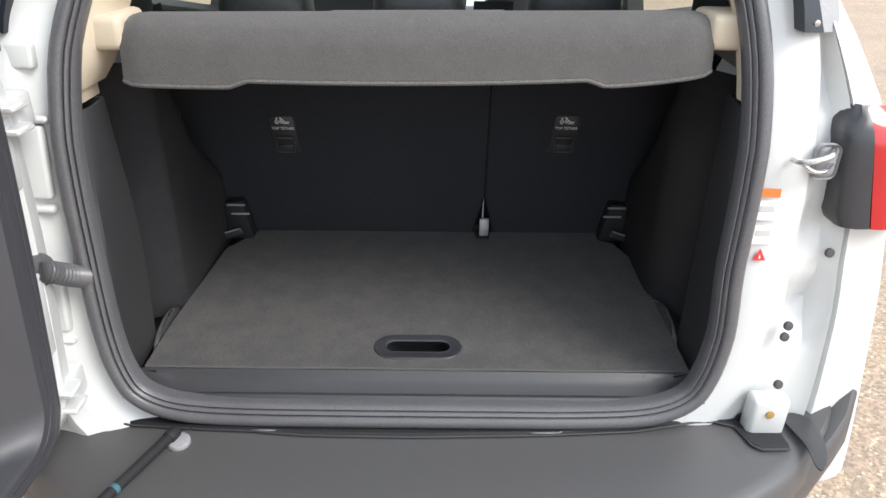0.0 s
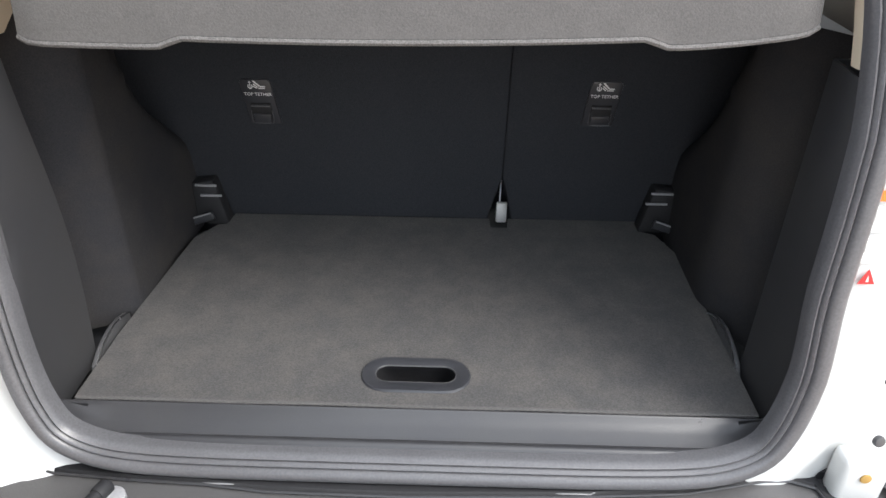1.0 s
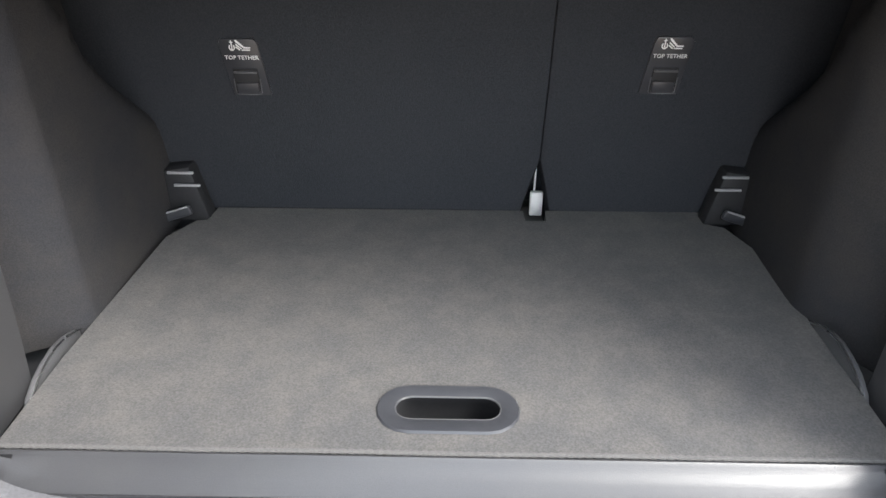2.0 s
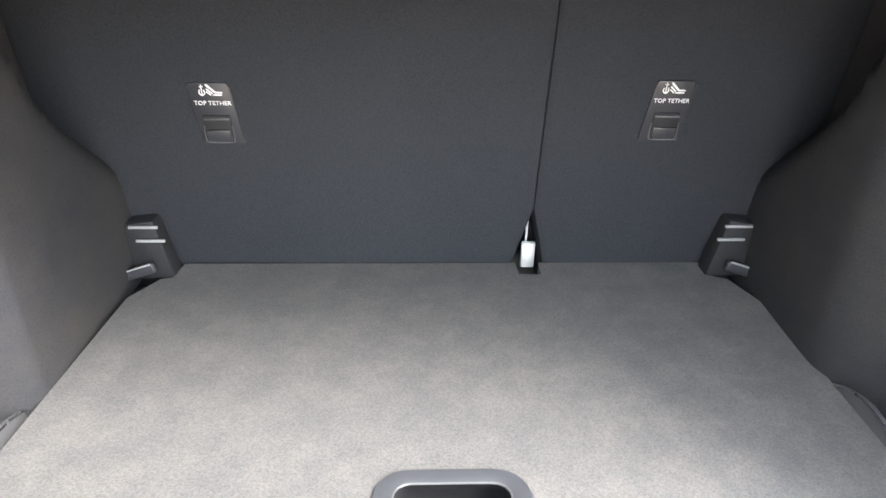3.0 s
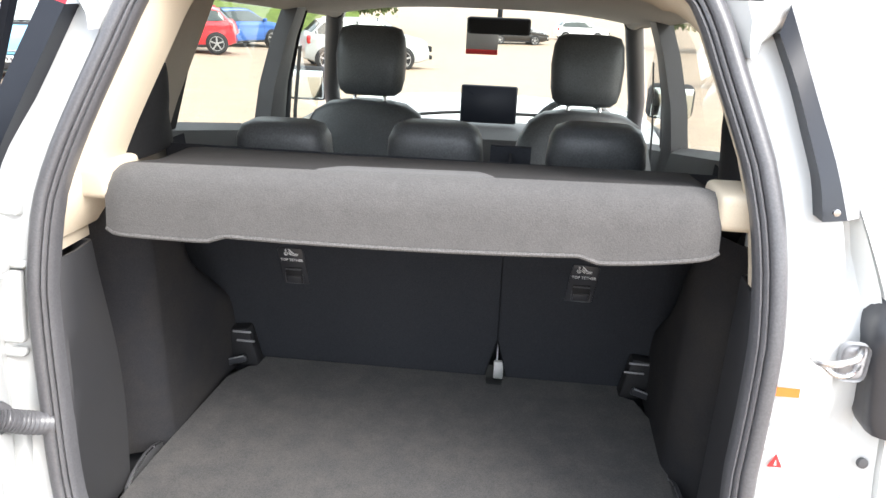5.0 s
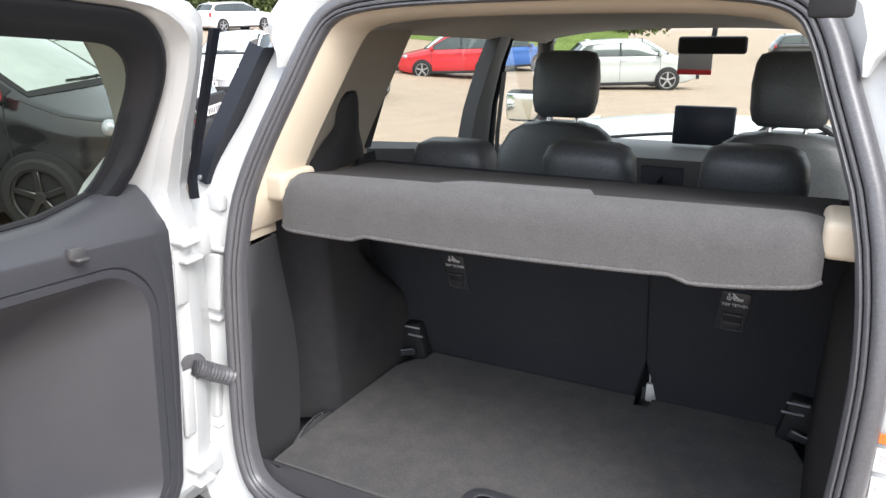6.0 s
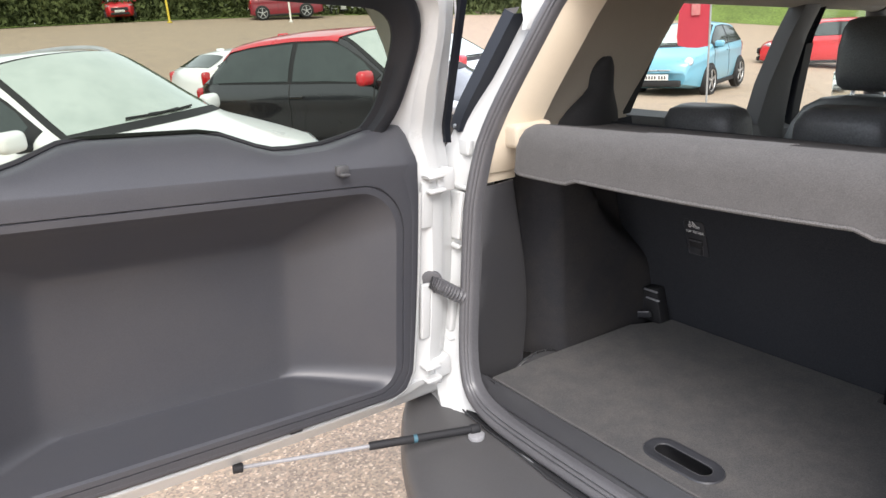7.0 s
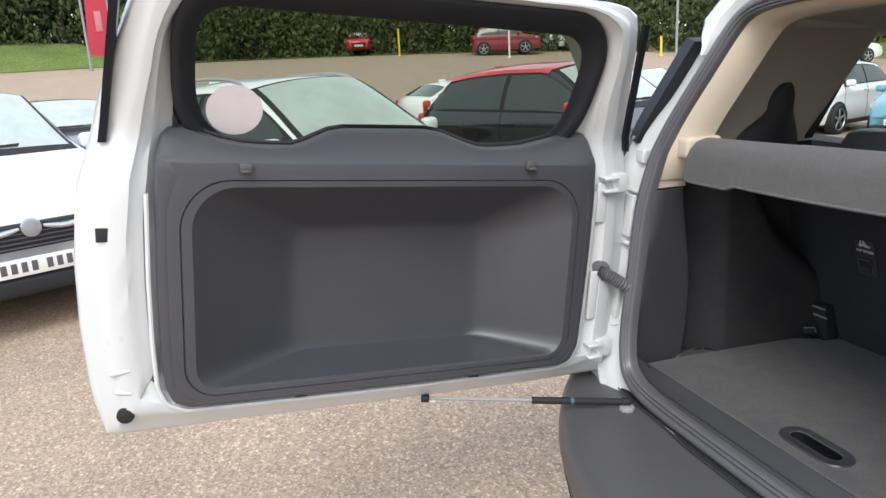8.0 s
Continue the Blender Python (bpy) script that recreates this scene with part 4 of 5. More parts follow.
# Pillars, door sills and glass.
for s in (-1, 1):
    def pillar(name, label, mat, row):
        rows = []
        for z, y0, y1, x in row:
            rows.append([(s * (x + .05), y0, z), (s * x, y0 + .01, z), (s * (x - .012), (y0 + y1) / 2, z), (s * x, y1 - .01, z), (s * (x + .05), y1, z)])
        part(name, loft(rows, close_u=True, cap=True), mat, car, label, 50)

    pillar("centre_pillar", "grey centre door pillar", PLASTIC, [(.80, 1.30, 1.50, .665), (1.17, 1.31, 1.50, .66), (1.30, 1.34, 1.50, .645), (1.45, 1.38, 1.51, .61), (1.58, 1.41, 1.53, .565)])
    pillar("pillar_rim", "", GLOSS_BLACK, [(.80, 1.53, 1.60, .69), (1.12, 1.53, 1.61, .685), (1.30, 1.53, 1.60, .665), (1.45, 1.54, 1.59, .63), (1.58, 1.55, 1.585, .585)])
    part("belt_strap", loft([[(s * .640, 1.47, .9), (s * .642, 1.52, .9)], [(s * .625, 1.475, 1.2), (s * .627, 1.525, 1.2)], [(s * .60, 1.48, 1.42), (s * .602, 1.53, 1.42)]]), BLACK, car)
    part("windscreen_pillar", tube([(s * .70, 2.35, .98), (s * .66, 2.12, 1.20), (s * .58, 1.90, 1.52)], .035, 10), PLASTIC, car)
    part("roof_side_rail", tube([(s * .575, 1.95, 1.52), (s * .585, 1.5, 1.580), (s * .585, 1.0, 1.615), (s * .56, .75, 1.622), (s * .52, .40, 1.635)], .028, 10), HEADLINER, car)
    rows = []
    for y in (.50, .8, 1.2, 1.6, 2.0, 2.4):
        z = 1.275 - .185 * (y - .80)
        rows.append([(s * .72, y, z - .006), (s * .69, y, z), (s * .66, y, z - .02), (s * .65, y, z - .15), (s * .68, y, .6)])
    part("door_panel", thicken(loft(rows), .01), PLASTIC, car, "dark door panel with window sill")
    # Belt guide on the quarter trim: a round cowl over a sloping shoulder.
    rows = []
    for z, y0, y1 in ((1.285, .300, .545), (1.315, .322, .540), (1.335, .345, .533), (1.355, .376, .526), (1.372, .404, .520), (1.388, .421, .517), (1.402, .424, .516), (1.420, .423, .517), (1.436, .427, .514), (1.449, .436, .507), (1.458, .449, .495), (1.463, .463, .481)):
        yc, hw = (y0 + y1) / 2, (y1 - y0) / 2
        rows.append([(s * (.600 - .030 * max(0, 1 - f * f) - .05 * (z - 1.3)), yc + hw * f, z) for f in (-1, -.9, -.7, -.4, 0, .4, .7, .9, 1)])
    part("belt_guide", thicken(loft(rows), .02), BLACK, car, "black seat belt guide")
    wedge = plate([(s * .640, .560, 1.290), (s * .640, .640, 1.290), (s * .628, .735, 1.455), (s * .632, .640, 1.400)], s * .012, (1, 0, 0), .002)
    part("window_wedge", wedge, BLACK, car, "black wedge at the side window's rear edge")
    rows = [[(s * .715, y, 1.30 - .185 * (y - .6)), (s * .69, y, 1.38 - .1 * (y - .6)), (s * .645, y, 1.50), (s * .60, y, 1.61 - .05 * (y - .6))] for y in (.62, 1.0, 1.3, 1.7, 2.05)]
    g = part("side_window", loft(rows), GLASS, car, "clear side window")
    g.visible_shadow = False
    door_mirror = part("door_mirror", cushion(.21, .09, .16, .4), BLACK, car, "dark door mirror")
    part("mirror_glass", moved(cushion(.18, .012, .13, .45), Matrix.Translation((0, -.045, 0))), MIRROR, door_mirror, "door mirror glass")
    door_mirror.location = (s * .86, 2.42, 1.17)
g = part("windscreen", loft([[(x, 2.42 - .12 * (x / .66) ** 2, 1.01) for x in np.linspace(-.66, .66, 9)], [(x, 2.18 - .12 * (x / .66) ** 2, 1.27) for x in np.linspace(-.63, .63, 9)], [(x, 1.97 - .1 * (x / .6) ** 2, 1.545) for x in np.linspace(-.58, .58, 9)]]), GLASS, car, "clear windscreen")
g.visible_shadow = False
rows = []
for y, z in ((2.44, 1.015), (2.6, 1.05), (2.9, 1.075), (3.15, 1.06), (3.28, .93), (3.3, .45)):
    rows.append([(x, y - .25 * (abs(x) / .8) ** 3, z - .04 * (abs(x) / .8) ** 2) for x in np.linspace(-.82, .82, 13)])
part("bonnet", thicken(loft(rows), .01), WHITE, car)
part("underbody", block((1.5, 3.1, .2), (0, 1.75, .36), .03, 2), BLACK, car)


def car_wheel(at, r=.33, w=.2, parent=None, side=1, rim=ALLOY):
    """A tyre with a five-spoke rim, its axle along x."""
    prof = [(r - .075, .5), (r - .02, .5), (r, .36), (r, -.36), (r - .02, -.5), (r - .075, -.5)]
    rows = [[(at[0] + k * w, at[1] + q * math.cos(a), at[2] + q * math.sin(a)) for q, k in prof] for a in [2 * math.pi * j / 28 for j in range(28)]]
    tyre = part("wheel", loft(rows, close_u=True, close_v=True), TYRE, parent)
    bm = disc((at[0] + side * w * .20, at[1], at[2]), r - .07, .02, (1, 0, 0), 28)
    part("wheel_well", bm, BLACK, tyre)
    bm = disc((at[0] + side * w * .38, at[1], at[2]), .05, .03, (1, 0, 0), 14, .006)
    for j in range(5):
        a = 2 * math.pi * j / 5
        block((.02, .05, r - .09), (at[0] + side * w * .38, at[1] - math.sin(a) * (r - .09) / 2, at[2] + math.cos(a) * (r - .09) / 2), .006, 1, m=Matrix.Rotation(a, 4, 'X'), bm=bm)
    ringp = [(at[0] + side * w * .40, at[1] + (r - .085) * math.cos(a), at[2] + (r - .085) * math.sin(a)) for a in [2 * math.pi * j / 28 for j in range(28)]]
    tube(ringp, .014, 6, closed=True, bm=bm)
    part("rim", bm, rim, tyre)
    return tyre


for s in (-1, 1):
    for y in (.62, 3.1 - .55):
        car_wheel((s * .72, y, .33), .33, .2, car, s)

# Lamps, dark pillar strips and small fittings at the boot opening.
for s in (-1, 1):
    rows = []
    for k in range(13):
        f = k / 12
        z = 1.030 + .200 * f
        cut = .026 * max(0, (f - .70) / .30) ** 2.2 + .008 * max(0, (.10 - f) / .10) ** 2
        x0 = .712 - .020 * f + cut
        x1 = .770 - .036 * f
        yb = .020 * f + .030 * max(0, (f - .75) / .25) ** 2
        rows.append([(s * x0, .050 + yb, z), (s * x0, .010 + yb, z), (s * (x0 + .004), -.002 + yb, z), (s * (x0 + .012), -.008 + yb, z), (s * (x0 * .5 + x1 * .5), -.013 + yb, z), (s * x1, -.012 + yb, z), (s * (x1 + .006), .004 + yb, z)])
    lamp = part("tail_light", loft(rows), PULL, car, "tail light in a black housing", 50)
    rows = []
    for dx, dy in ((.768, -.013), (.786, -.015), (.812, -.010), (.842, .010), (.866, .045), (.876, .090)):
        rows.append([(s * (dx + .004 - .19 * max(0, z - 1.03)), dy + .11 * max(0, z - 1.03) + .030 * max(0, (z - 1.18) / .05) ** 2, z) for z in np.linspace(1.030, 1.230, 12)])
    part("lens", thicken(loft(rows), .006), RED_LENS, lamp, "glossy red lens")
    # Dark strip, its outer face painted grey for skylight; the lock side's lies a little further in.
    if s < 0:
        inner = [(.567 - .30 * max(0, z - 1.36) - .09 * (z - 1.325) + .060, plane_y(z) - .028, z) for z in np.linspace(1.325, 1.585, 12)]
        ridge = [(x + .038, y + .004, z + .012) for x, y, z in inner]
        rim = [(x + .097, y + .100, z + .015) for x, y, z in inner]
    else:
        inner = spline([(.597, .026, 1.345), (.590, .042, 1.395), (.574, .066, 1.450), (.552, .098, 1.520), (.526, .128, 1.585)], 12)
        ridge = spline([(.642, .054, 1.341), (.620, .072, 1.412), (.590, .098, 1.490), (.563, .120, 1.560), (.537, .138, 1.624)], 12)
        rim = spline([(.694, .105, 1.335), (.676, .120, 1.420), (.652, .150, 1.500), (.628, .180, 1.580), (.600, .205, 1.650)], 12)
    back = [(x, y + .05, z) for x, y, z in inner]
    strip = part("pillar_strip", loft([[(s * p[0], p[1], p[2]) for p in line] for line in (back, inner, ridge)]), GLOSS_BLACK, car, "dark strip on the rear pillar")
    part("strip_lit_face", loft([[(s * p[0], p[1], p[2]) for p in line] for line in (ridge, rim)]), SILVER, strip, "strip's outer face, painted grey for the skylight on it")
    part("strip_screw", disc((s * (inner[0][0] + .016), inner[0][1] + .002, inner[0][2] + .014), .005, .006, (0, 1, 0), 12, .001), CHROME, strip)

striker = part("lock_striker", block((.040, .012, .060), (.676, .010, 1.143), .012, 3), SILVER, car, "metal lock striker")
bm = tube(spline([(.682, .006, 1.166), (.666, -.020, 1.163), (.640, -.026, 1.156), (.622, -.018, 1.150), (.618, .004, 1.147)], 18), .0048, 8)
tube(spline([(.684, .006, 1.140), (.662, -.018, 1.136), (.640, -.024, 1.138), (.624, -.018, 1.148)], 14), .004, 8, bm=bm)
part("striker_loop", bm, CHROME, striker)


def on_frame(x, z, w, h, mat, name, label="", lift=.002):
    m = Matrix.Translation((x, plane_y(z) + .010 - lift, z)) @ Matrix.Rotation(-math.atan(.16), 4, 'X')
    ob = part(name, block((w, .001, h), (0, 0, 0), 0), mat, car, label, 0)
    ob.matrix_local = m
    return ob


on_frame(.588, 1.090, .043, .014, ORANGE, "label_bar", "orange warning label")
for z, hh in ((1.060, .034), (1.018, .034)):
    lab = on_frame(.590, z, .036, hh, PAPER, "paper_label", "white instruction label with grey print", .0025)
    part("label_print", block((.024, .001, .010), (0, -.0012, .003), 0), GREYPRINT, lab, "", 0)
tri = part("warning_triangle", plate([(-.011, 0, -.010), (.011, 0, -.010), (0, 0, .011)], -.001), RED, car, "red warning triangle", 0)
tri.matrix_local = Matrix.Translation((.590, plane_y(.983) + .006, .983)) @ Matrix.Rotation(-math.atan(.16), 4, 'X')
part("triangle_mark", plate([(-.0018, -.0012, -.0065), (.0018, -.0012, -.0065), (0, -.0012, .0025)], -.0006), PAPER, tri, "", 0)
for x, y, z in ((.657, -.050, .858), (.653, -.055, .838), (.650, -.082, .754), (.729, .010, .973)):
    part("rubber_plug", disc((x, y, z), .0085, .008, (-.2, 1, -.2), 14, .002), PLASTIC, car, "small grey rubber plug")
foot = part("body_foot", block((.070, .04, .084), (.642, -.080, .688), .011, 3), WHITE, car)
part("rust_mark", disc((.640, -.1015, .700), .008, .003, (0, 1, 0), 12, .001), RUST, car)
for x in (-.26, .235):
    tab = part("bumper_tab", block((.075, .03, .012), (x, -.090, .652), .004, 2), BLACK, car)
    part("tab_edge", tube([(x - .036, -.1055, .6565), (x + .026, -.1055, .6565), (x + .037, -.100, .6575)], .0012, 6), SILVER, tab)
bm = block((.05, .05, .05), (.441, .03, 1.652), .006, 2)
part("spoiler_bracket", bm, BLACK, car, "black bracket under the roof spoiler")
for s in (-1, 1):
    rows = []
    for z, w0, w1 in ((1.550, .0, .012), (1.572, .0, .034), (1.60, .0, .078), (1.64, .0, .118), (1.68, -.01, .125), (1.72, -.03, .115), (1.75, -.06, .07)):
        k = float(np.interp(z, (1.54, 1.615, 1.658, 1.70, 1.75), (.490, .460, .430, .39, .36)))
        y0 = plane_y(z)
        rows.append([(s * (k + w0), y0 + .01, z), (s * (k + (w0 * .7 + w1 * .3)), y0 - .022, z), (s * (k + (w0 * .3 + w1 * .7)), y0 - .026, z), (s * (k + w1), y0 - .005, z), (s * (k + w1 + .02), y0 + .15, z)])
    part("roof_corner", loft(rows), WHITE, car)
part("wiper", tube(spline([(-.45, 2.33, 1.045), (-.1, 2.39, 1.075), (.30, 2.36, 1.085), (.52, 2.28, 1.13)], 16), .008, 6), BLACK, car, "black windscreen wiper")


# ---- other cars on the lot ----
def paint(name, colour, rough=.3):
    return material(name, colour, rough, grain=.02, stain=.15, stain_scale=3, second=[c * .8 for c in colour], coat=.7)


PAINT_WHITE = paint("bright_white_paint", (.80, .81, .82))
PAINT_PALE = paint("pale_silver_paint", (.46, .48, .475))
PAINT_RED = paint("red_paint", (.55, .02, .03))
PAINT_BLUE = paint("sky_blue_paint", (.15, .37, .50))
PAINT_NAVY = paint("deep_blue_paint", (.03, .12, .40))
PAINT_BLACK = material("black_paint", (.012, .012, .014), .25, grain=.02, stain=.2, stain_scale=3, second=(.016, .016, .018), coat=.9)
YELLOW = paint("yellow_post_paint", (.70, .52, .05))
PLATE_GREY = paint("plate_print", (.09, .09, .10), .5)
DARK_RIM = paint("black_rim_paint", (.03, .03, .032))
PAINT_MAROON = paint("maroon_paint", (.22, .015, .03))


class Shell:
    """The outer skin of a parked car: its outlines from the side and from above, and points on its surface."""

    def __init__(self, L, W, H, bonnet, belt, hood, ws, rear_slope, boot, tuck):
        n, self.h, self.H, self.belt = L / 2, W / 2, H, belt
        self.nose = n
        self.cowl = n - hood * L
        self.roof0 = self.cowl - ws * L
        self.tail = -n + boot * L
        self.roof1 = self.tail + rear_slope * L
        keys = [(n, .50), (n - .02, bonnet - .30), (n - .07, bonnet - .20), (n - .20, bonnet - .11), (n - .50, bonnet - .04), (self.cowl, belt + .015), (self.cowl - .04, belt + .035)]
        span = self.cowl - .04 - self.roof0
        for f, g in ((.25, .30), (.5, .58), (.75, .82), (.92, .945), (1.05, .985)):
            keys.append((self.cowl - .04 - span * f, belt + .035 + (H - belt - .035) * g))
        mid = (self.roof0 * .55 + self.roof1 * .45)
        keys += [(mid, H), (self.roof1 + .35, H - .025), (self.roof1, H - .07)]
        for f, g in ((.35, .62), (.7, .26), (1.0, .04)):
            keys.append((self.roof1 + (self.tail - self.roof1) * f, belt + (H - .07 - belt) * g))
        if boot > .07:
            keys += [(self.tail - .10, belt + .01), (-n + .10, belt - .02)]
        keys += [(-n + .05, belt - .10), (-n + .02, belt - .25), (-n, .52)]
        xs, zs = [k[0] for k in keys][::-1], [k[1] for k in keys][::-1]
        self.xs = [v for v in xs]
        self.zs = zs
        self.tuck = tuck

    def top(self, x):
        return sum(float(np.interp(x + d, self.xs, self.zs)) for d in (-.03, -.015, 0, .015, .03)) / 5

    def half(self, x):
        n = self.nose
        a = max(0, min(1, (n - x) / .75))
        b = max(0, min(1, (x + n) / .55))
        return self.h * (1 - .30 * (1 - a) ** 2.4) * (1 - .20 * (1 - b) ** 2.4)

    def shoulder(self, x):
        return min(self.belt + .02 * max(0, -x) / self.nose, self.top(x) - .035)

    def bow(self, x, y):
        """Stations bend back at their sides in front, and forward behind."""
        k = .26 if x > self.roof0 else .26 * max(0, 1 - (self.roof0 - x) / .8)
        if x < self.roof1:
            k = -.16 * min(1, (self.roof1 - x) / .5)
        return x - k * (y / self.h) ** 2

    def rail(self, x):
        zs, zt = self.shoulder(x), self.top(x)
        q = max(0, min(1, (zt - zs) / (self.H - self.belt)))
        w = self.half(x)
        return w * .90 * (1 - q) + (self.h * self.tuck) * q, zs + (zt - zs) * (.55 + .33 * q)

    def side(self, x, g, out=0.0):
        """On the glasshouse: g from the shoulder to the roof rail."""
        w, zs = self.half(x) * .945, self.shoulder(x)
        wr, zr = self.rail(x)
        y = w + (wr - w) * g + .018 * math.sin(math.pi * g) + out
        return self.bow(x, y), y, zs + (zr - zs) * g + out * .4

    def crown(self, x, f, out=0.0):
        """On the bonnet, the screens and the roof: f from -1 to 1 across."""
        wr, zr = self.rail(x)
        y = wr * f
        return self.bow(x, y), y, zr + (self.top(x) - zr) * (1 - abs(f) ** 2.6) + out

    def section(self, x):
        w, zs = self.half(x), self.shoulder(x)
        zb = .19 + .10 * max(0, 1 - (self.nose - x) / .35) + .12 * max(0, 1 - (x + self.nose) / .4)
        low = [(w * .80, zb), (w * .93, zb + .03), (w * .975, zb + .12)]
        for f, k in ((.34, .998), (.48, 1.0), (.62, .990), (.74, .984), (.80, .996), (.86, .990), (.95, .966)):
            low.append((w * k, zb + (zs - zb) * f))
        pts = [(self.bow(x, y), y, z) for y, z in low]
        pts += [self.side(x, g) for g in (0, .06, .3, .6, .9, 1)]
        pts += [self.crown(x, f) for f in (.96, .88, .7, .45, .2, 0)]
        return pts + [(a, -b, c) for a, b, c in pts[-2::-1]]


def lot_car(name, label, x, y, heading, paint_, L=4.2, W=1.76, H=1.5, bonnet=.95, belt=.98, hood=.24, roof=None, rails=False, mirror_paint=None, z=None, wheel_r=.31, badge=False, ws=.20, rear_slope=.12, boot=.03, tuck=.74, plain_nose=False, doors=2):
    """A parked car; heading is the way its nose points, in degrees from +x."""
    z0 = ground_height(x, y) if z is None else z
    ob = thing(name, label, "car", Matrix.Translation((x, y, z0)) @ Matrix.Rotation(radians(heading), 4, 'Z'), "cars on the lot")
    sh = Shell(L, W, H, bonnet, belt, hood, ws, rear_slope, boot, tuck)
    h, n = W / 2, L / 2
    stations = sorted(set([n - d for d in (0, .015, .04, .08, .14, .22, .34, .5, .7)] + [sh.cowl + d for d in (.05, 0, -.02, -.05)] + [float(v) for v in np.linspace(sh.cowl - .1, sh.roof0, 7)] + [float(v) for v in np.linspace(sh.roof0 - .1, sh.roof1, 9)] + [float(v) for v in np.linspace(sh.roof1 - .06, sh.tail, 7)] + [-n + d for d in (.12, .07, .04, .02, .008, 0)]), reverse=True)
    body = part("body", loft([sh.section(v) for v in stations], close_u=True, cap=True), paint_, ob, "", 38)
    if roof:
        xs = np.linspace(sh.roof0 + .02, sh.roof1 - .10, 14)
        rows = [[sh.side(v, .93, .010)] + [sh.crown(v, f, .010) for f in (1, .9, .7, .4, 0, -.4, -.7, -.9, -1)] + [(lambda p: (p[0], -p[1], p[2]))(sh.side(v, .93, .010))] for v in xs]
        part("roof_skin", thicken(loft(rows), .006), roof, ob, "red painted roof")

    def side_pane(nm, xa, xb, g0, g1, mat, out, sg):
        rows = []
        for v in np.linspace(xa, xb, 9):
            rows.append([(lambda p: (p[0], sg * p[1], p[2]))(sh.side(v, g, out)) for g in np.linspace(g0, g1, 5)])
        part(nm, thicken(loft(rows), .003), mat, ob, "", 30)

    def across(nm, xa, xb, f_max, mat, out):
        rows = [[sh.crown(v, f, out) for f in np.linspace(-f_max, f_max, 13)] for v in np.linspace(xa, xb, 7)]
        part(nm, thicken(loft(rows), .003), mat, ob, "", 60)

    span = sh.cowl - sh.roof0
    across("screen_border", sh.cowl - .03, sh.roof0 + .03, .985, BLACK, .006)
    across("front_screen", sh.cowl - .09, sh.roof0 + .07, .93, SKY_TONED_GLASS, .011)
    rspan = sh.roof1 - sh.tail
    across("rear_screen", sh.roof1 - .10 * rspan, sh.roof1 - .78 * rspan, .88, DARK_GLASS, .011)
    for sg in (1, -1):
        wipe = [sh.crown(sh.cowl - .10 - .02 * abs(f), sg * .12 + f * .62, .022) for f in np.linspace(-.5, .5, 9)]
        part("wiper", tube(wipe, .008, 6), BLACK, ob)
        front, back = sh.cowl - span * .34, sh.tail + rspan * .52
        pillar_x = sh.roof0 - .36 * (sh.roof0 - sh.roof1) - .05
        side_pane("window_surround", front + .10, back - .06, .02, .93, BLACK, .004, sg)
        side_pane("side_window", front, pillar_x + .04, .07, .88, DARK_GLASS, .008, sg)
        side_pane("side_window", pillar_x - .04, back + .03, .07, .88, DARK_GLASS, .008, sg)
        # Door joints and handles.
        cuts = [front + .12, pillar_x] + ([sh.roof1 + .10] if doors == 2 else [])
        for cx in cuts:
            w = sh.half(cx)
            line = [(sh.bow(cx, w), sg * (w * k + .002), .19 + (sh.shoulder(cx) - .19) * f) for f, k in ((.12, .965), (.34, .998), (.48, 1.0), (.62, .990), (.74, .984), (.80, .996), (.86, .990), (.95, .966), (1.0, .945))]
            part("door_joint", tube(line, .005, 4), BLACK, body)
        for cx in cuts[1:]:
            hx = cx + .16
            part("door_handle", moved(cushion(.17, .03, .03, .4), Matrix.Translation((sh.bow(hx, h), sg * (sh.half(hx) + .004), sh.belt - .11))), paint_, ob)
        mx = front + .10
        arm = Matrix.Translation((sh.bow(mx, h), sg * (sh.half(mx) + .075), sh.belt + .060))
        m = part("door_mirror", moved(cushion(.11, .19, .135, .42), arm), mirror_paint or paint_, ob)
        part("mirror_arm", moved(cushion(.06, .14, .04, .4), arm @ Matrix.Translation((0, -sg * .10, -.06))), BLACK, m)
        hx = n - .17
        lamp = moved(cushion(.34, .13, .14, .45), Matrix.Translation((sh.bow(hx, h * .86) + .02, sg * sh.half(hx) * .86, bonnet - .205)) @ Matrix.Rotation(-sg * .75, 4, 'Z') @ Matrix.Rotation(.22, 4, 'Y'))
        if plain_nose:
            lamp.free()
            lamp = disc((sh.bow(n - .14, h * .72), sg * h * .70, bonnet - .20), .095, .10, (1, sg * .45, .35), 24, .03)
        part("headlight", lamp, CLEAR_LENS, ob)
        part("tail_light", moved(cushion(.15, .12, .24, .42), Matrix.Translation((sh.bow(-n + .10, h * .9) - .01, sg * sh.half(-n + .10) * .93, sh.belt - .13))), RED_LENS, ob)
        part("sill", moved(cushion(L * .52, .05, .09, .3), Matrix.Translation((-.05, sg * h * .955, .225))), BLACK, ob)
        for wx in (n - .19 * L, -n + .175 * L):
            w = sh.half(wx)
            bx = sh.bow(wx, w)
            part("wheel_arch", disc((bx, sg * (w - .060), wheel_r + .01), wheel_r + .045, .125, (0, 1, 0), 32, .004), BLACK, ob)
            wh = car_wheel((0, 0, 0), wheel_r, .2, ob, 1, DARK_RIM if roof else ALLOY)
            wh.matrix_local = Matrix.Translation((bx, sg * (w - .055), wheel_r)) @ Matrix.Rotation(radians(90 * sg), 4, 'Z')
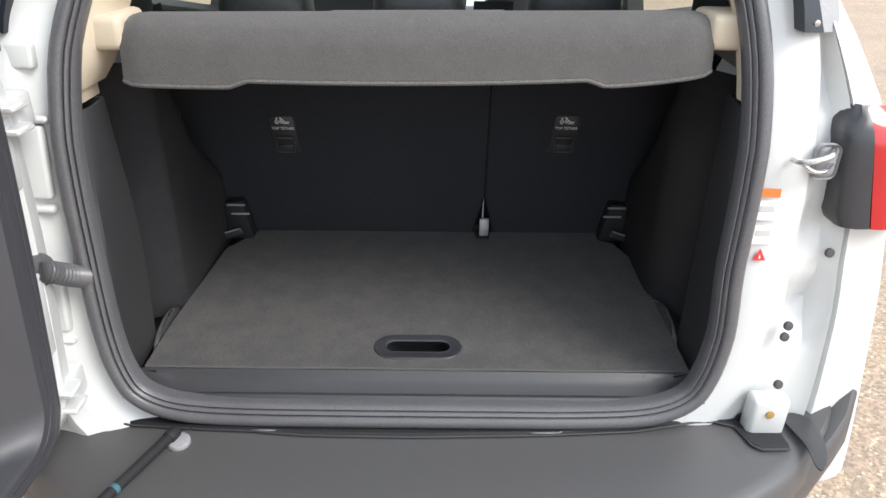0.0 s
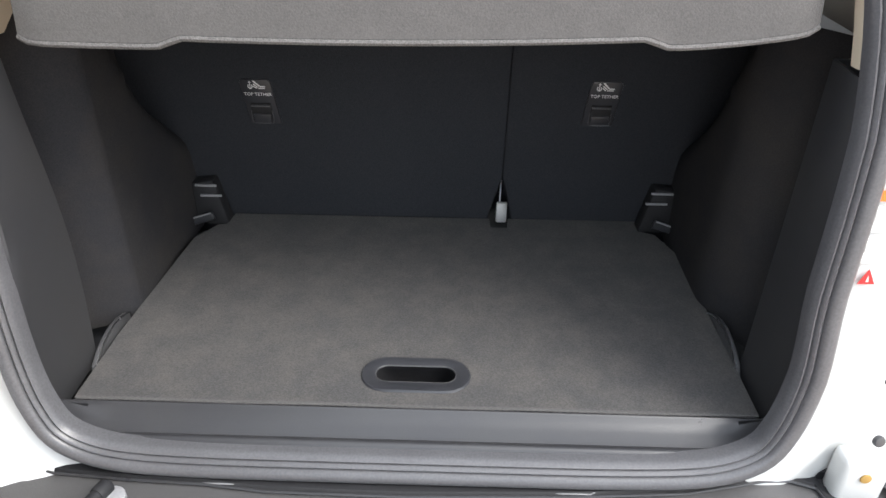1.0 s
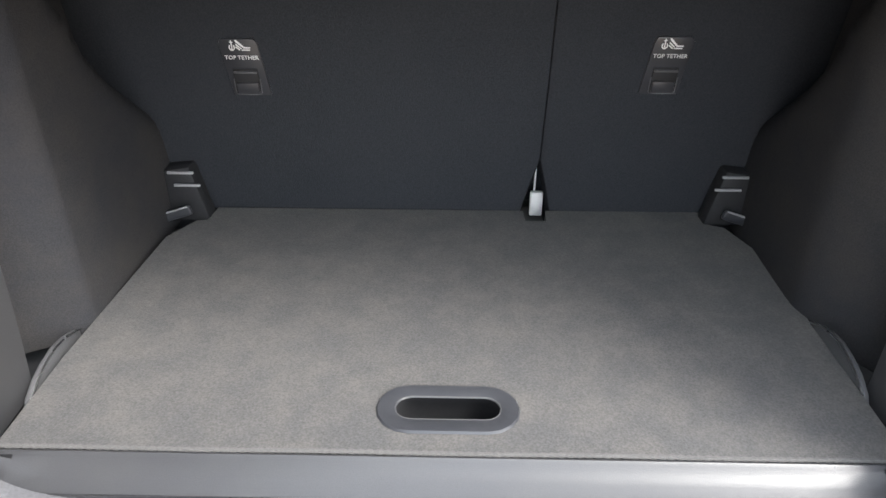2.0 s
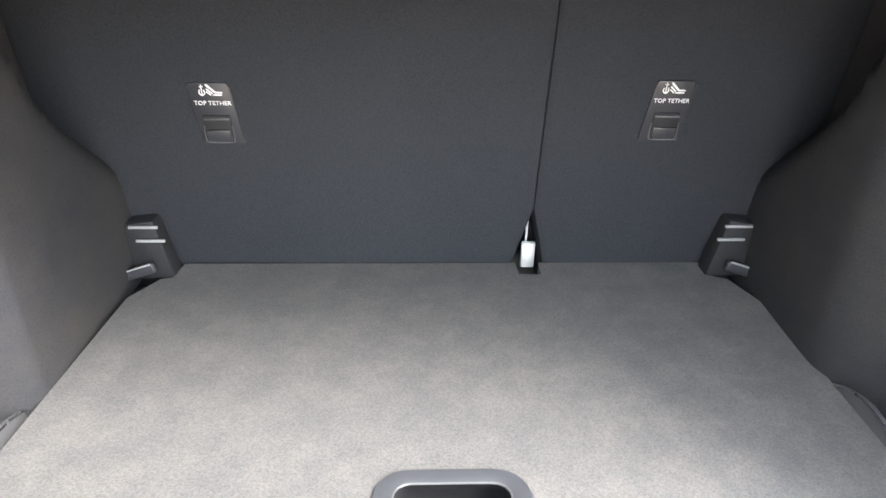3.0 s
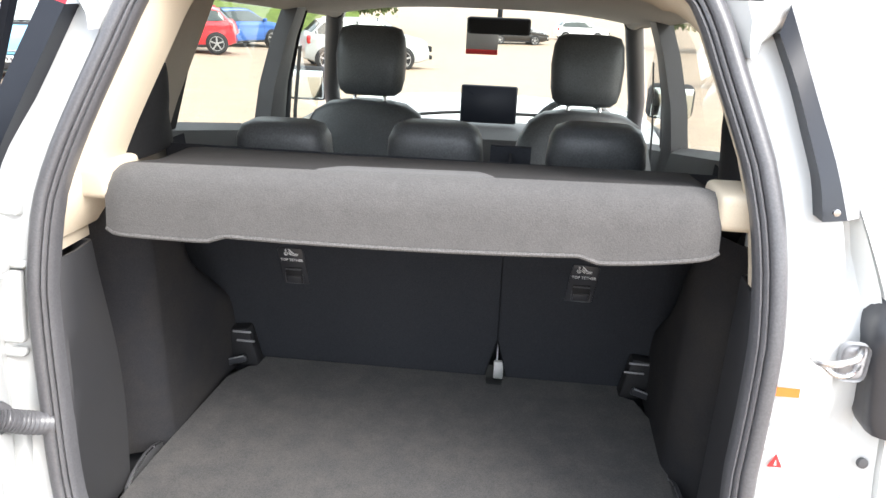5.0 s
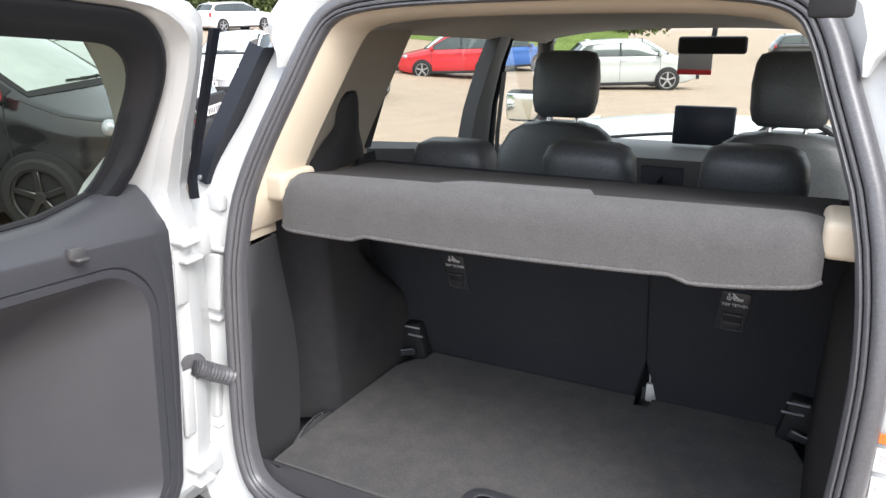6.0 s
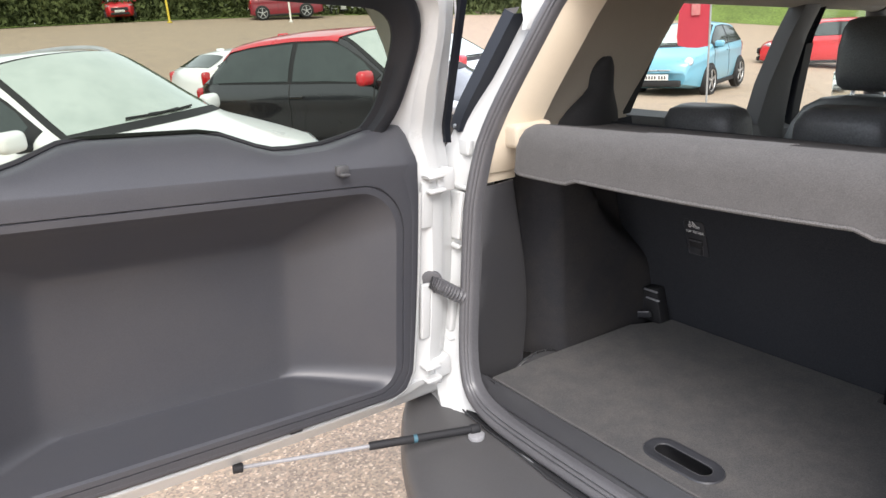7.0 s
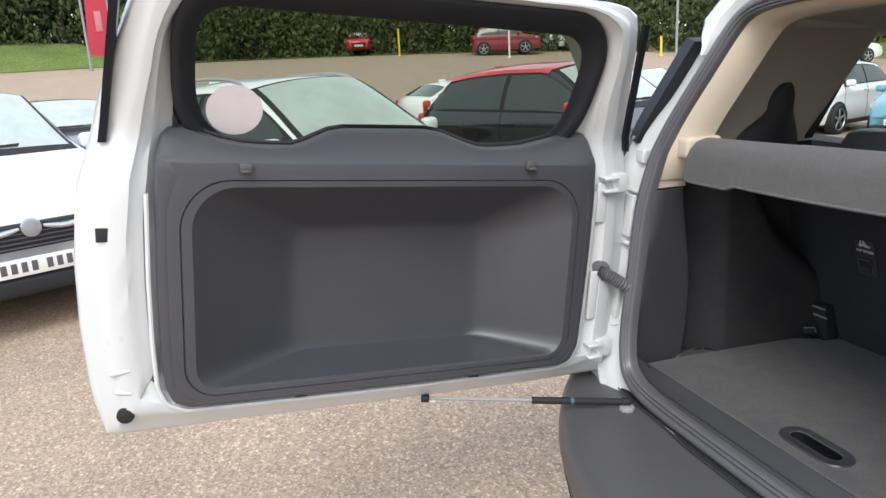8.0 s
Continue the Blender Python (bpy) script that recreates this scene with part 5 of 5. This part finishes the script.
        if rails:
            bar = [(lambda p: (p[0], sg * (p[1] - .02), p[2] + lift))(sh.side(v, .98)) for v, lift in ((sh.roof0 - .06, .005), (sh.roof0 - .16, .060), (sh.roof0 - .40, .085), ((sh.roof0 + sh.roof1) / 2, .088), (sh.roof1 + .35, .080), (sh.roof1 + .12, .05), (sh.roof1 + .04, .0))]
            part("roof_bar", tube(spline(bar, 28), .017, 8), ALLOY, ob)
    part("aerial_fin", moved(cushion(.14, .04, .05, .45), Matrix.Translation((sh.roof1 + .18, 0, sh.top(sh.roof1 + .18) + .018))), mirror_paint or paint_, ob)
    if plain_nose:
        part("nose_bar", moved(cushion(.03, W * .36, .025, .4), Matrix.Translation((n - .005, 0, bonnet - .34))), CHROME, ob)
    else:
        part("grille", moved(cushion(.07, W * .56, .17, .4), Matrix.Translation((n - .025, 0, bonnet - .37))), BLACK, ob)
    part("lower_grille", moved(cushion(.09, W * .62, .13, .4), Matrix.Translation((n - .035, 0, .34))), BLACK, ob)
    for end, zz in ((n + .012, .47), (-n - .010, .66)):
        np_ = part("number_plate", block((.012, .52, .115), (end, 0, zz), .004), PAPER, ob)
        for k in range(7):
            part("plate_bar", block((.003, .036, .066), (end + math.copysign(.007, end), -.20 + k * .060 + (.03 if k > 3 else 0), zz), .001), PLATE_GREY, np_)
    if badge:
        part("badge", disc((n + .016, 0, bonnet - .315), .062, .03, (1, 0, 0), 28, .010), ALLOY, ob)
        part("badge_inlay", disc((n + .033, 0, bonnet - .315), .045, .006, (1, 0, 0), 24, .002), SILVER, ob)
        for k in range(5):
            part("grille_slat", block((.012, W * .52, .010), (n + .012, 0, bonnet - .435 + k * .030), .003), PLASTIC, ob)
        for sg in (1, -1):
            wing = tube(spline([(n + .018, sg * .07, bonnet - .315), (n + .016, sg * .20, bonnet - .335), (n + .006, sg * .34, bonnet - .315), (n - .03, sg * .47, bonnet - .275)], 12), [.010, .014, .017, .019, .020, .020, .019, .018, .016, .014, .011, .008], 8)
            part("grille_wing", wing, CHROME, ob)
    return ob


lot_car("parked_hatchback", "white hatchback with a dark slatted grille, parked facing the boot", -5.83, -3.31, 28, PAINT_WHITE, 4.35, 1.80, 1.60, bonnet=1.03, belt=1.06, badge=True, hood=.24)
lot_car("parked_crossover", "white crossover with silver roof rails, parked behind the tailgate", -5.35, -.30, 36, PAINT_WHITE, 4.15, 1.80, 1.56, bonnet=.93, belt=.99, rails=True, hood=.24, ws=.215)
lot_car("parked_city_car", "black city car with a red roof and red mirrors", -6.1, 2.7, 26, PAINT_BLACK, 3.75, 1.72, 1.56, roof=PAINT_RED, mirror_paint=PAINT_RED, belt=1.06, bonnet=1.0, hood=.20, rear_slope=.15, doors=1)
lot_car("parked_saloon", "white saloon parked beyond the black city car", -11.7, 4.3, 95, PAINT_WHITE, 4.3, 1.76, 1.30)
lot_car("parked_small_car", "pale silver car parked past the city car", -8.5, 5.1, 24, PAINT_PALE, 4.1, 1.74, 1.42)
lot_car("parked_small_car", "white small car beside the sky blue one", -11.6, 11.9, -73, PAINT_WHITE, 3.6, 1.66, 1.50, hood=.22, plain_nose=True, rear_slope=.17, doors=1)
lot_car("parked_small_car", "sky blue small retro hatchback", -9.5, 12.8, -73, PAINT_BLUE, 3.55, 1.63, 1.49, hood=.22, plain_nose=True, rear_slope=.18, doors=1)
lot_car("parked_small_car", "bright red hatchback further up the lot", -11.3, 22.2, 200, PAINT_RED, 3.9, 1.7, 1.48)
lot_car("parked_saloon", "pale silver hatchback seen past the seats", -4.65, 20.7, 26, PAINT_PALE, 4.0, 1.74, 1.46, hood=.20, ws=.22)
lot_car("parked_saloon", "deep blue car beyond the side window", -11.4, 27.5, 60, PAINT_NAVY, 4.2, 1.75, 1.48)
lot_car("parked_small_car", "small red car on the upper lot", -45.4, 8.3, -12, PAINT_RED, 3.5, 1.6, 1.35)
lot_car("parked_van", "maroon estate car beyond the rear pillar", 7.3, 19.5, 60, PAINT_MAROON, 4.5, 1.8, 1.6)
lot_car("parked_suv", "maroon SUV on the upper lot", -39.7, 16.2, 71, PAINT_MAROON, 4.3, 1.84, 1.66, wheel_r=.36, bonnet=1.08, belt=1.12, rear_slope=.09)
lot_car("parked_van", "white car on the upper lot", -41.0, 21.6, 60, PAINT_WHITE, 4.3, 1.84, 1.6)
lot_car("parked_saloon", "white estate car on the upper lot", -27.7, 29.0, 80, PAINT_WHITE, 4.6, 1.8, 1.5, rear_slope=.09)
lot_car("parked_saloon", "dark saloon far beyond the windscreen", -.4, 51.0, 15, PAINT_BLACK, 4.4, 1.8, 1.6)
lot_car("parked_saloon", "white saloon far beyond the windscreen", 4.6, 58.0, 10, PAINT_WHITE, 4.4, 1.8, 1.5)
lot_car("parked_saloon", "dark saloon behind the white hatchback", -10.3, -3.25, 20, PAINT_BLACK, 4.3, 1.76, 1.42)


# ---- trees and hedge round the lot ----
def verge_height(r, a=200):
    """The grass bank that rises round the lot."""
    open_side = max(0, min(1, max((133 - a) / 6, (a - 186) / 4)))
    return 1.7 * open_side * max(0, min(1, (r - 44.5) / 6.5))


def leafage(name):
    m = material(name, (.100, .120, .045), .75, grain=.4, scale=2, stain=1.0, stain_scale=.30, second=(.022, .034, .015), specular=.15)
    return m


LEAF = leafage("hedge_leaves")
BARK = material("bark", (.10, .075, .055), .9, grain=.4, scale=20, stain=.5, bump=.01)


def leaf_mass(pts, size, bm, rng):
    """Small leaf clumps, each a pair of crossed folded quads."""
    for p in pts:
        q = Euler([rng.uniform(0, 6.28) for _ in range(3)]).to_matrix()
        s = size * rng.uniform(.6, 1.4)
        v = [bm.verts.new(Vector(p) + q @ Vector(c) * s) for c in ((-1, 0, 0), (0, -.6, .25), (1, 0, 0), (0, .6, .25))]
        bm.faces.new((v[0], v[1], v[2]))
        bm.faces.new((v[0], v[2], v[3]))


def tree(x, y, h, r, seed):
    rng = random.Random(seed)
    z0 = ground_height(x, y) + verge_height(math.hypot(x, y), math.degrees(math.atan2(y, x)) % 360)
    ob = thing("tree", "leafy green broadleaf tree at the lot's edge", "tree", Matrix.Translation((x, y, z0)), "trees round the lot")
    bm = tube([(0, 0, -.1), (.1, 0, h * .25), (.05, .1, h * .5), (.1, .1, h * .8)], [.22, .17, .12, .05], 8)
    for k in range(6):
        a = rng.uniform(0, 6.28)
        tube([(.08, .05, h * (.25 + .07 * k)), (r * .4 * math.cos(a), r * .4 * math.sin(a), h * (.4 + .07 * k)), (r * .8 * math.cos(a), r * .8 * math.sin(a), h * (.48 + .07 * k))], [.07, .05, .02], 6, bm=bm)
    part("trunk", bm, BARK, ob)
    lm = bmesh.new()
    blobs = [(rng.gauss(0, r * .45), rng.gauss(0, r * .45), h * rng.uniform(.25, .95), r * rng.uniform(.25, .5)) for _ in range(16)]
    pts = []
    for bx, by, bz, br in blobs:
        for _ in range(130):
            d = Vector((rng.gauss(0, 1), rng.gauss(0, 1), rng.gauss(0, 1))).normalized() * br * rng.uniform(.6, 1.05)
            pts.append((bx + d.x, by + d.y, bz + d.z * .8))
    leaf_mass(pts, .22, lm, rng)
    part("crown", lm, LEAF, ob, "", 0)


for i in range(34):
    a = radians(103 + i * 3.7 + 1.5 * math.sin(i * 7.3))
    r = 54 + 3 * math.sin(i * 3.1)
    tree(r * math.cos(a), r * math.sin(a), 6.5 + 2 * math.sin(i * 1.7), 3.2, 100 + i)
GRASS = material("rough_grass", (.14, .19, .05), .85, grain=.35, scale=9, stain=.8, stain_scale=.5, second=(.085, .115, .035), bump=.03, specular=.15)
rows = []
for r in (44.5, 46, 48, 50, 52, 56, 62):
    rows.append([(r * math.cos(a), r * math.sin(a), ground_height(r * math.cos(a), r * math.sin(a)) + verge_height(r, math.degrees(a)) + (.10 * noise.noise((r * .7, a * 40, 0)) if r > 45 else .01)) for a in [radians(103 + 137 * k / 240) for k in range(241)]])
tagged(part("grass_verge", loft(rows), GRASS), "rough green grass bank round the lot", "grass", kind="structure")
rng = random.Random(5)
hedge = bmesh.new()
pts = []
for i in range(64000):
    a = radians(rng.uniform(70, 235))
    thick = 135 < math.degrees(a) < 187
    r = 45 + 6 * rng.random() ** 1.4 if thick else rng.uniform(50, 54)
    if math.degrees(a) < 100 and math.degrees(a) > 80:
        continue
    z = ground_height(r * math.cos(a), r * math.sin(a)) + verge_height(r, math.degrees(a)) + rng.random() ** 1.3 * (3.4 + 1.2 * math.sin(a * 23))
    pts.append((r * math.cos(a), r * math.sin(a), z))
leaf_mass(pts, .17, hedge, rng)
pts = []
for i in range(14000):
    a = radians(rng.uniform(101, 238))
    r = rng.uniform(52, 55)
    pts.append((r * math.cos(a), r * math.sin(a), ground_height(r * math.cos(a), r * math.sin(a)) + verge_height(r, math.degrees(a)) + 6.5 * rng.random()))
leaf_mass(pts, .62, hedge, rng)
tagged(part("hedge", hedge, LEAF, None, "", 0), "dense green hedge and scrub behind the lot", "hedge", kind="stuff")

# Feather flags.
def feather_flag(x, y, turn, z0, z1, label):
    flag = thing("feather_flag", label, "flag", Matrix.Translation((x, y, ground_height(x, y))) @ Matrix.Rotation(radians(turn), 4, 'Z'), "feather flags")
    part("flag_pole", tube([(0, 0, 0), (0, 0, z1 - .25), (.05, 0, z1 + .02), (.18, 0, z1 + .10)], .014, 8), SILVER, flag)
    rows = []
    for z in np.linspace(z0, z1, 14):
        k = (z - z0) / (z1 - z0)
        w = (.46 - .10 * k) * min(1, .94 + k)
        rows.append([(.012, 0, z), (w * .35, .012 * math.sin(z * 3.1), z - .02), (w * .7, .018 * math.sin(z * 3.1 + 1), z - .01), (w, .024 * math.sin(z * 3.1 + 2), z + .03)])
    banner = part("banner", thicken(loft(rows), .003), PAINT_FLAG, flag)
    part("banner_print", block((.12, .044, .36), (.20, .0, z0 + .62), .001), FLAG_PRINT, banner, "paler block of print")


PAINT_FLAG = material("faded_red_cloth", (.42, .05, .07), .9, grain=.15, scale=200, stain=.4, stain_scale=4, second=(.34, .05, .07), specular=.1)
FLAG_PRINT = material("pale_red_print", (.50, .20, .20), .9, stain=.5, stain_scale=30, second=(.42, .08, .10))
feather_flag(-5.75, 8.25, 216, 1.09, 2.6, "faded red feather flag on a thin pole")
feather_flag(-14.0, -2.75, 260, 1.9, 3.6, "faded red feather flag behind the white hatchback")


def post(x, y, h, r, mat, label, name="post"):
    ob = thing(name, label, "post", Matrix.Translation((x, y, ground_height(x, y))), "posts round the lot")
    part("shaft", tube([(0, 0, 0), (0, 0, h)], r, 10), mat, ob)
    part("foot", disc((0, 0, .04), r * 2.2, .08, (0, 0, 1), 14, .01), mat, ob)
    part("cap", disc((0, 0, h), r * 1.15, .03, (0, 0, 1), 12, .005), mat, ob)


post(-41.5, -7.1, 3.6, .06, SILVER, "pale slim post at the lot's edge")
post(-36.9, 15.2, 2.3, .05, PAPER, "white slim post beside the maroon SUV")
post(-34.3, 23.4, 1.1, .07, YELLOW, "short yellow post at the lot's edge")
post(-41.2, 9.9, 1.6, .06, YELLOW, "yellow post before the hedge")
post(-34.0, 24.2, 6.0, .07, SILVER, "tall grey lamp post", "lamp_post")
post(6.9, 17.9, 5.0, .10, PAPER, "white lamp post on a square foot", "lamp_post")
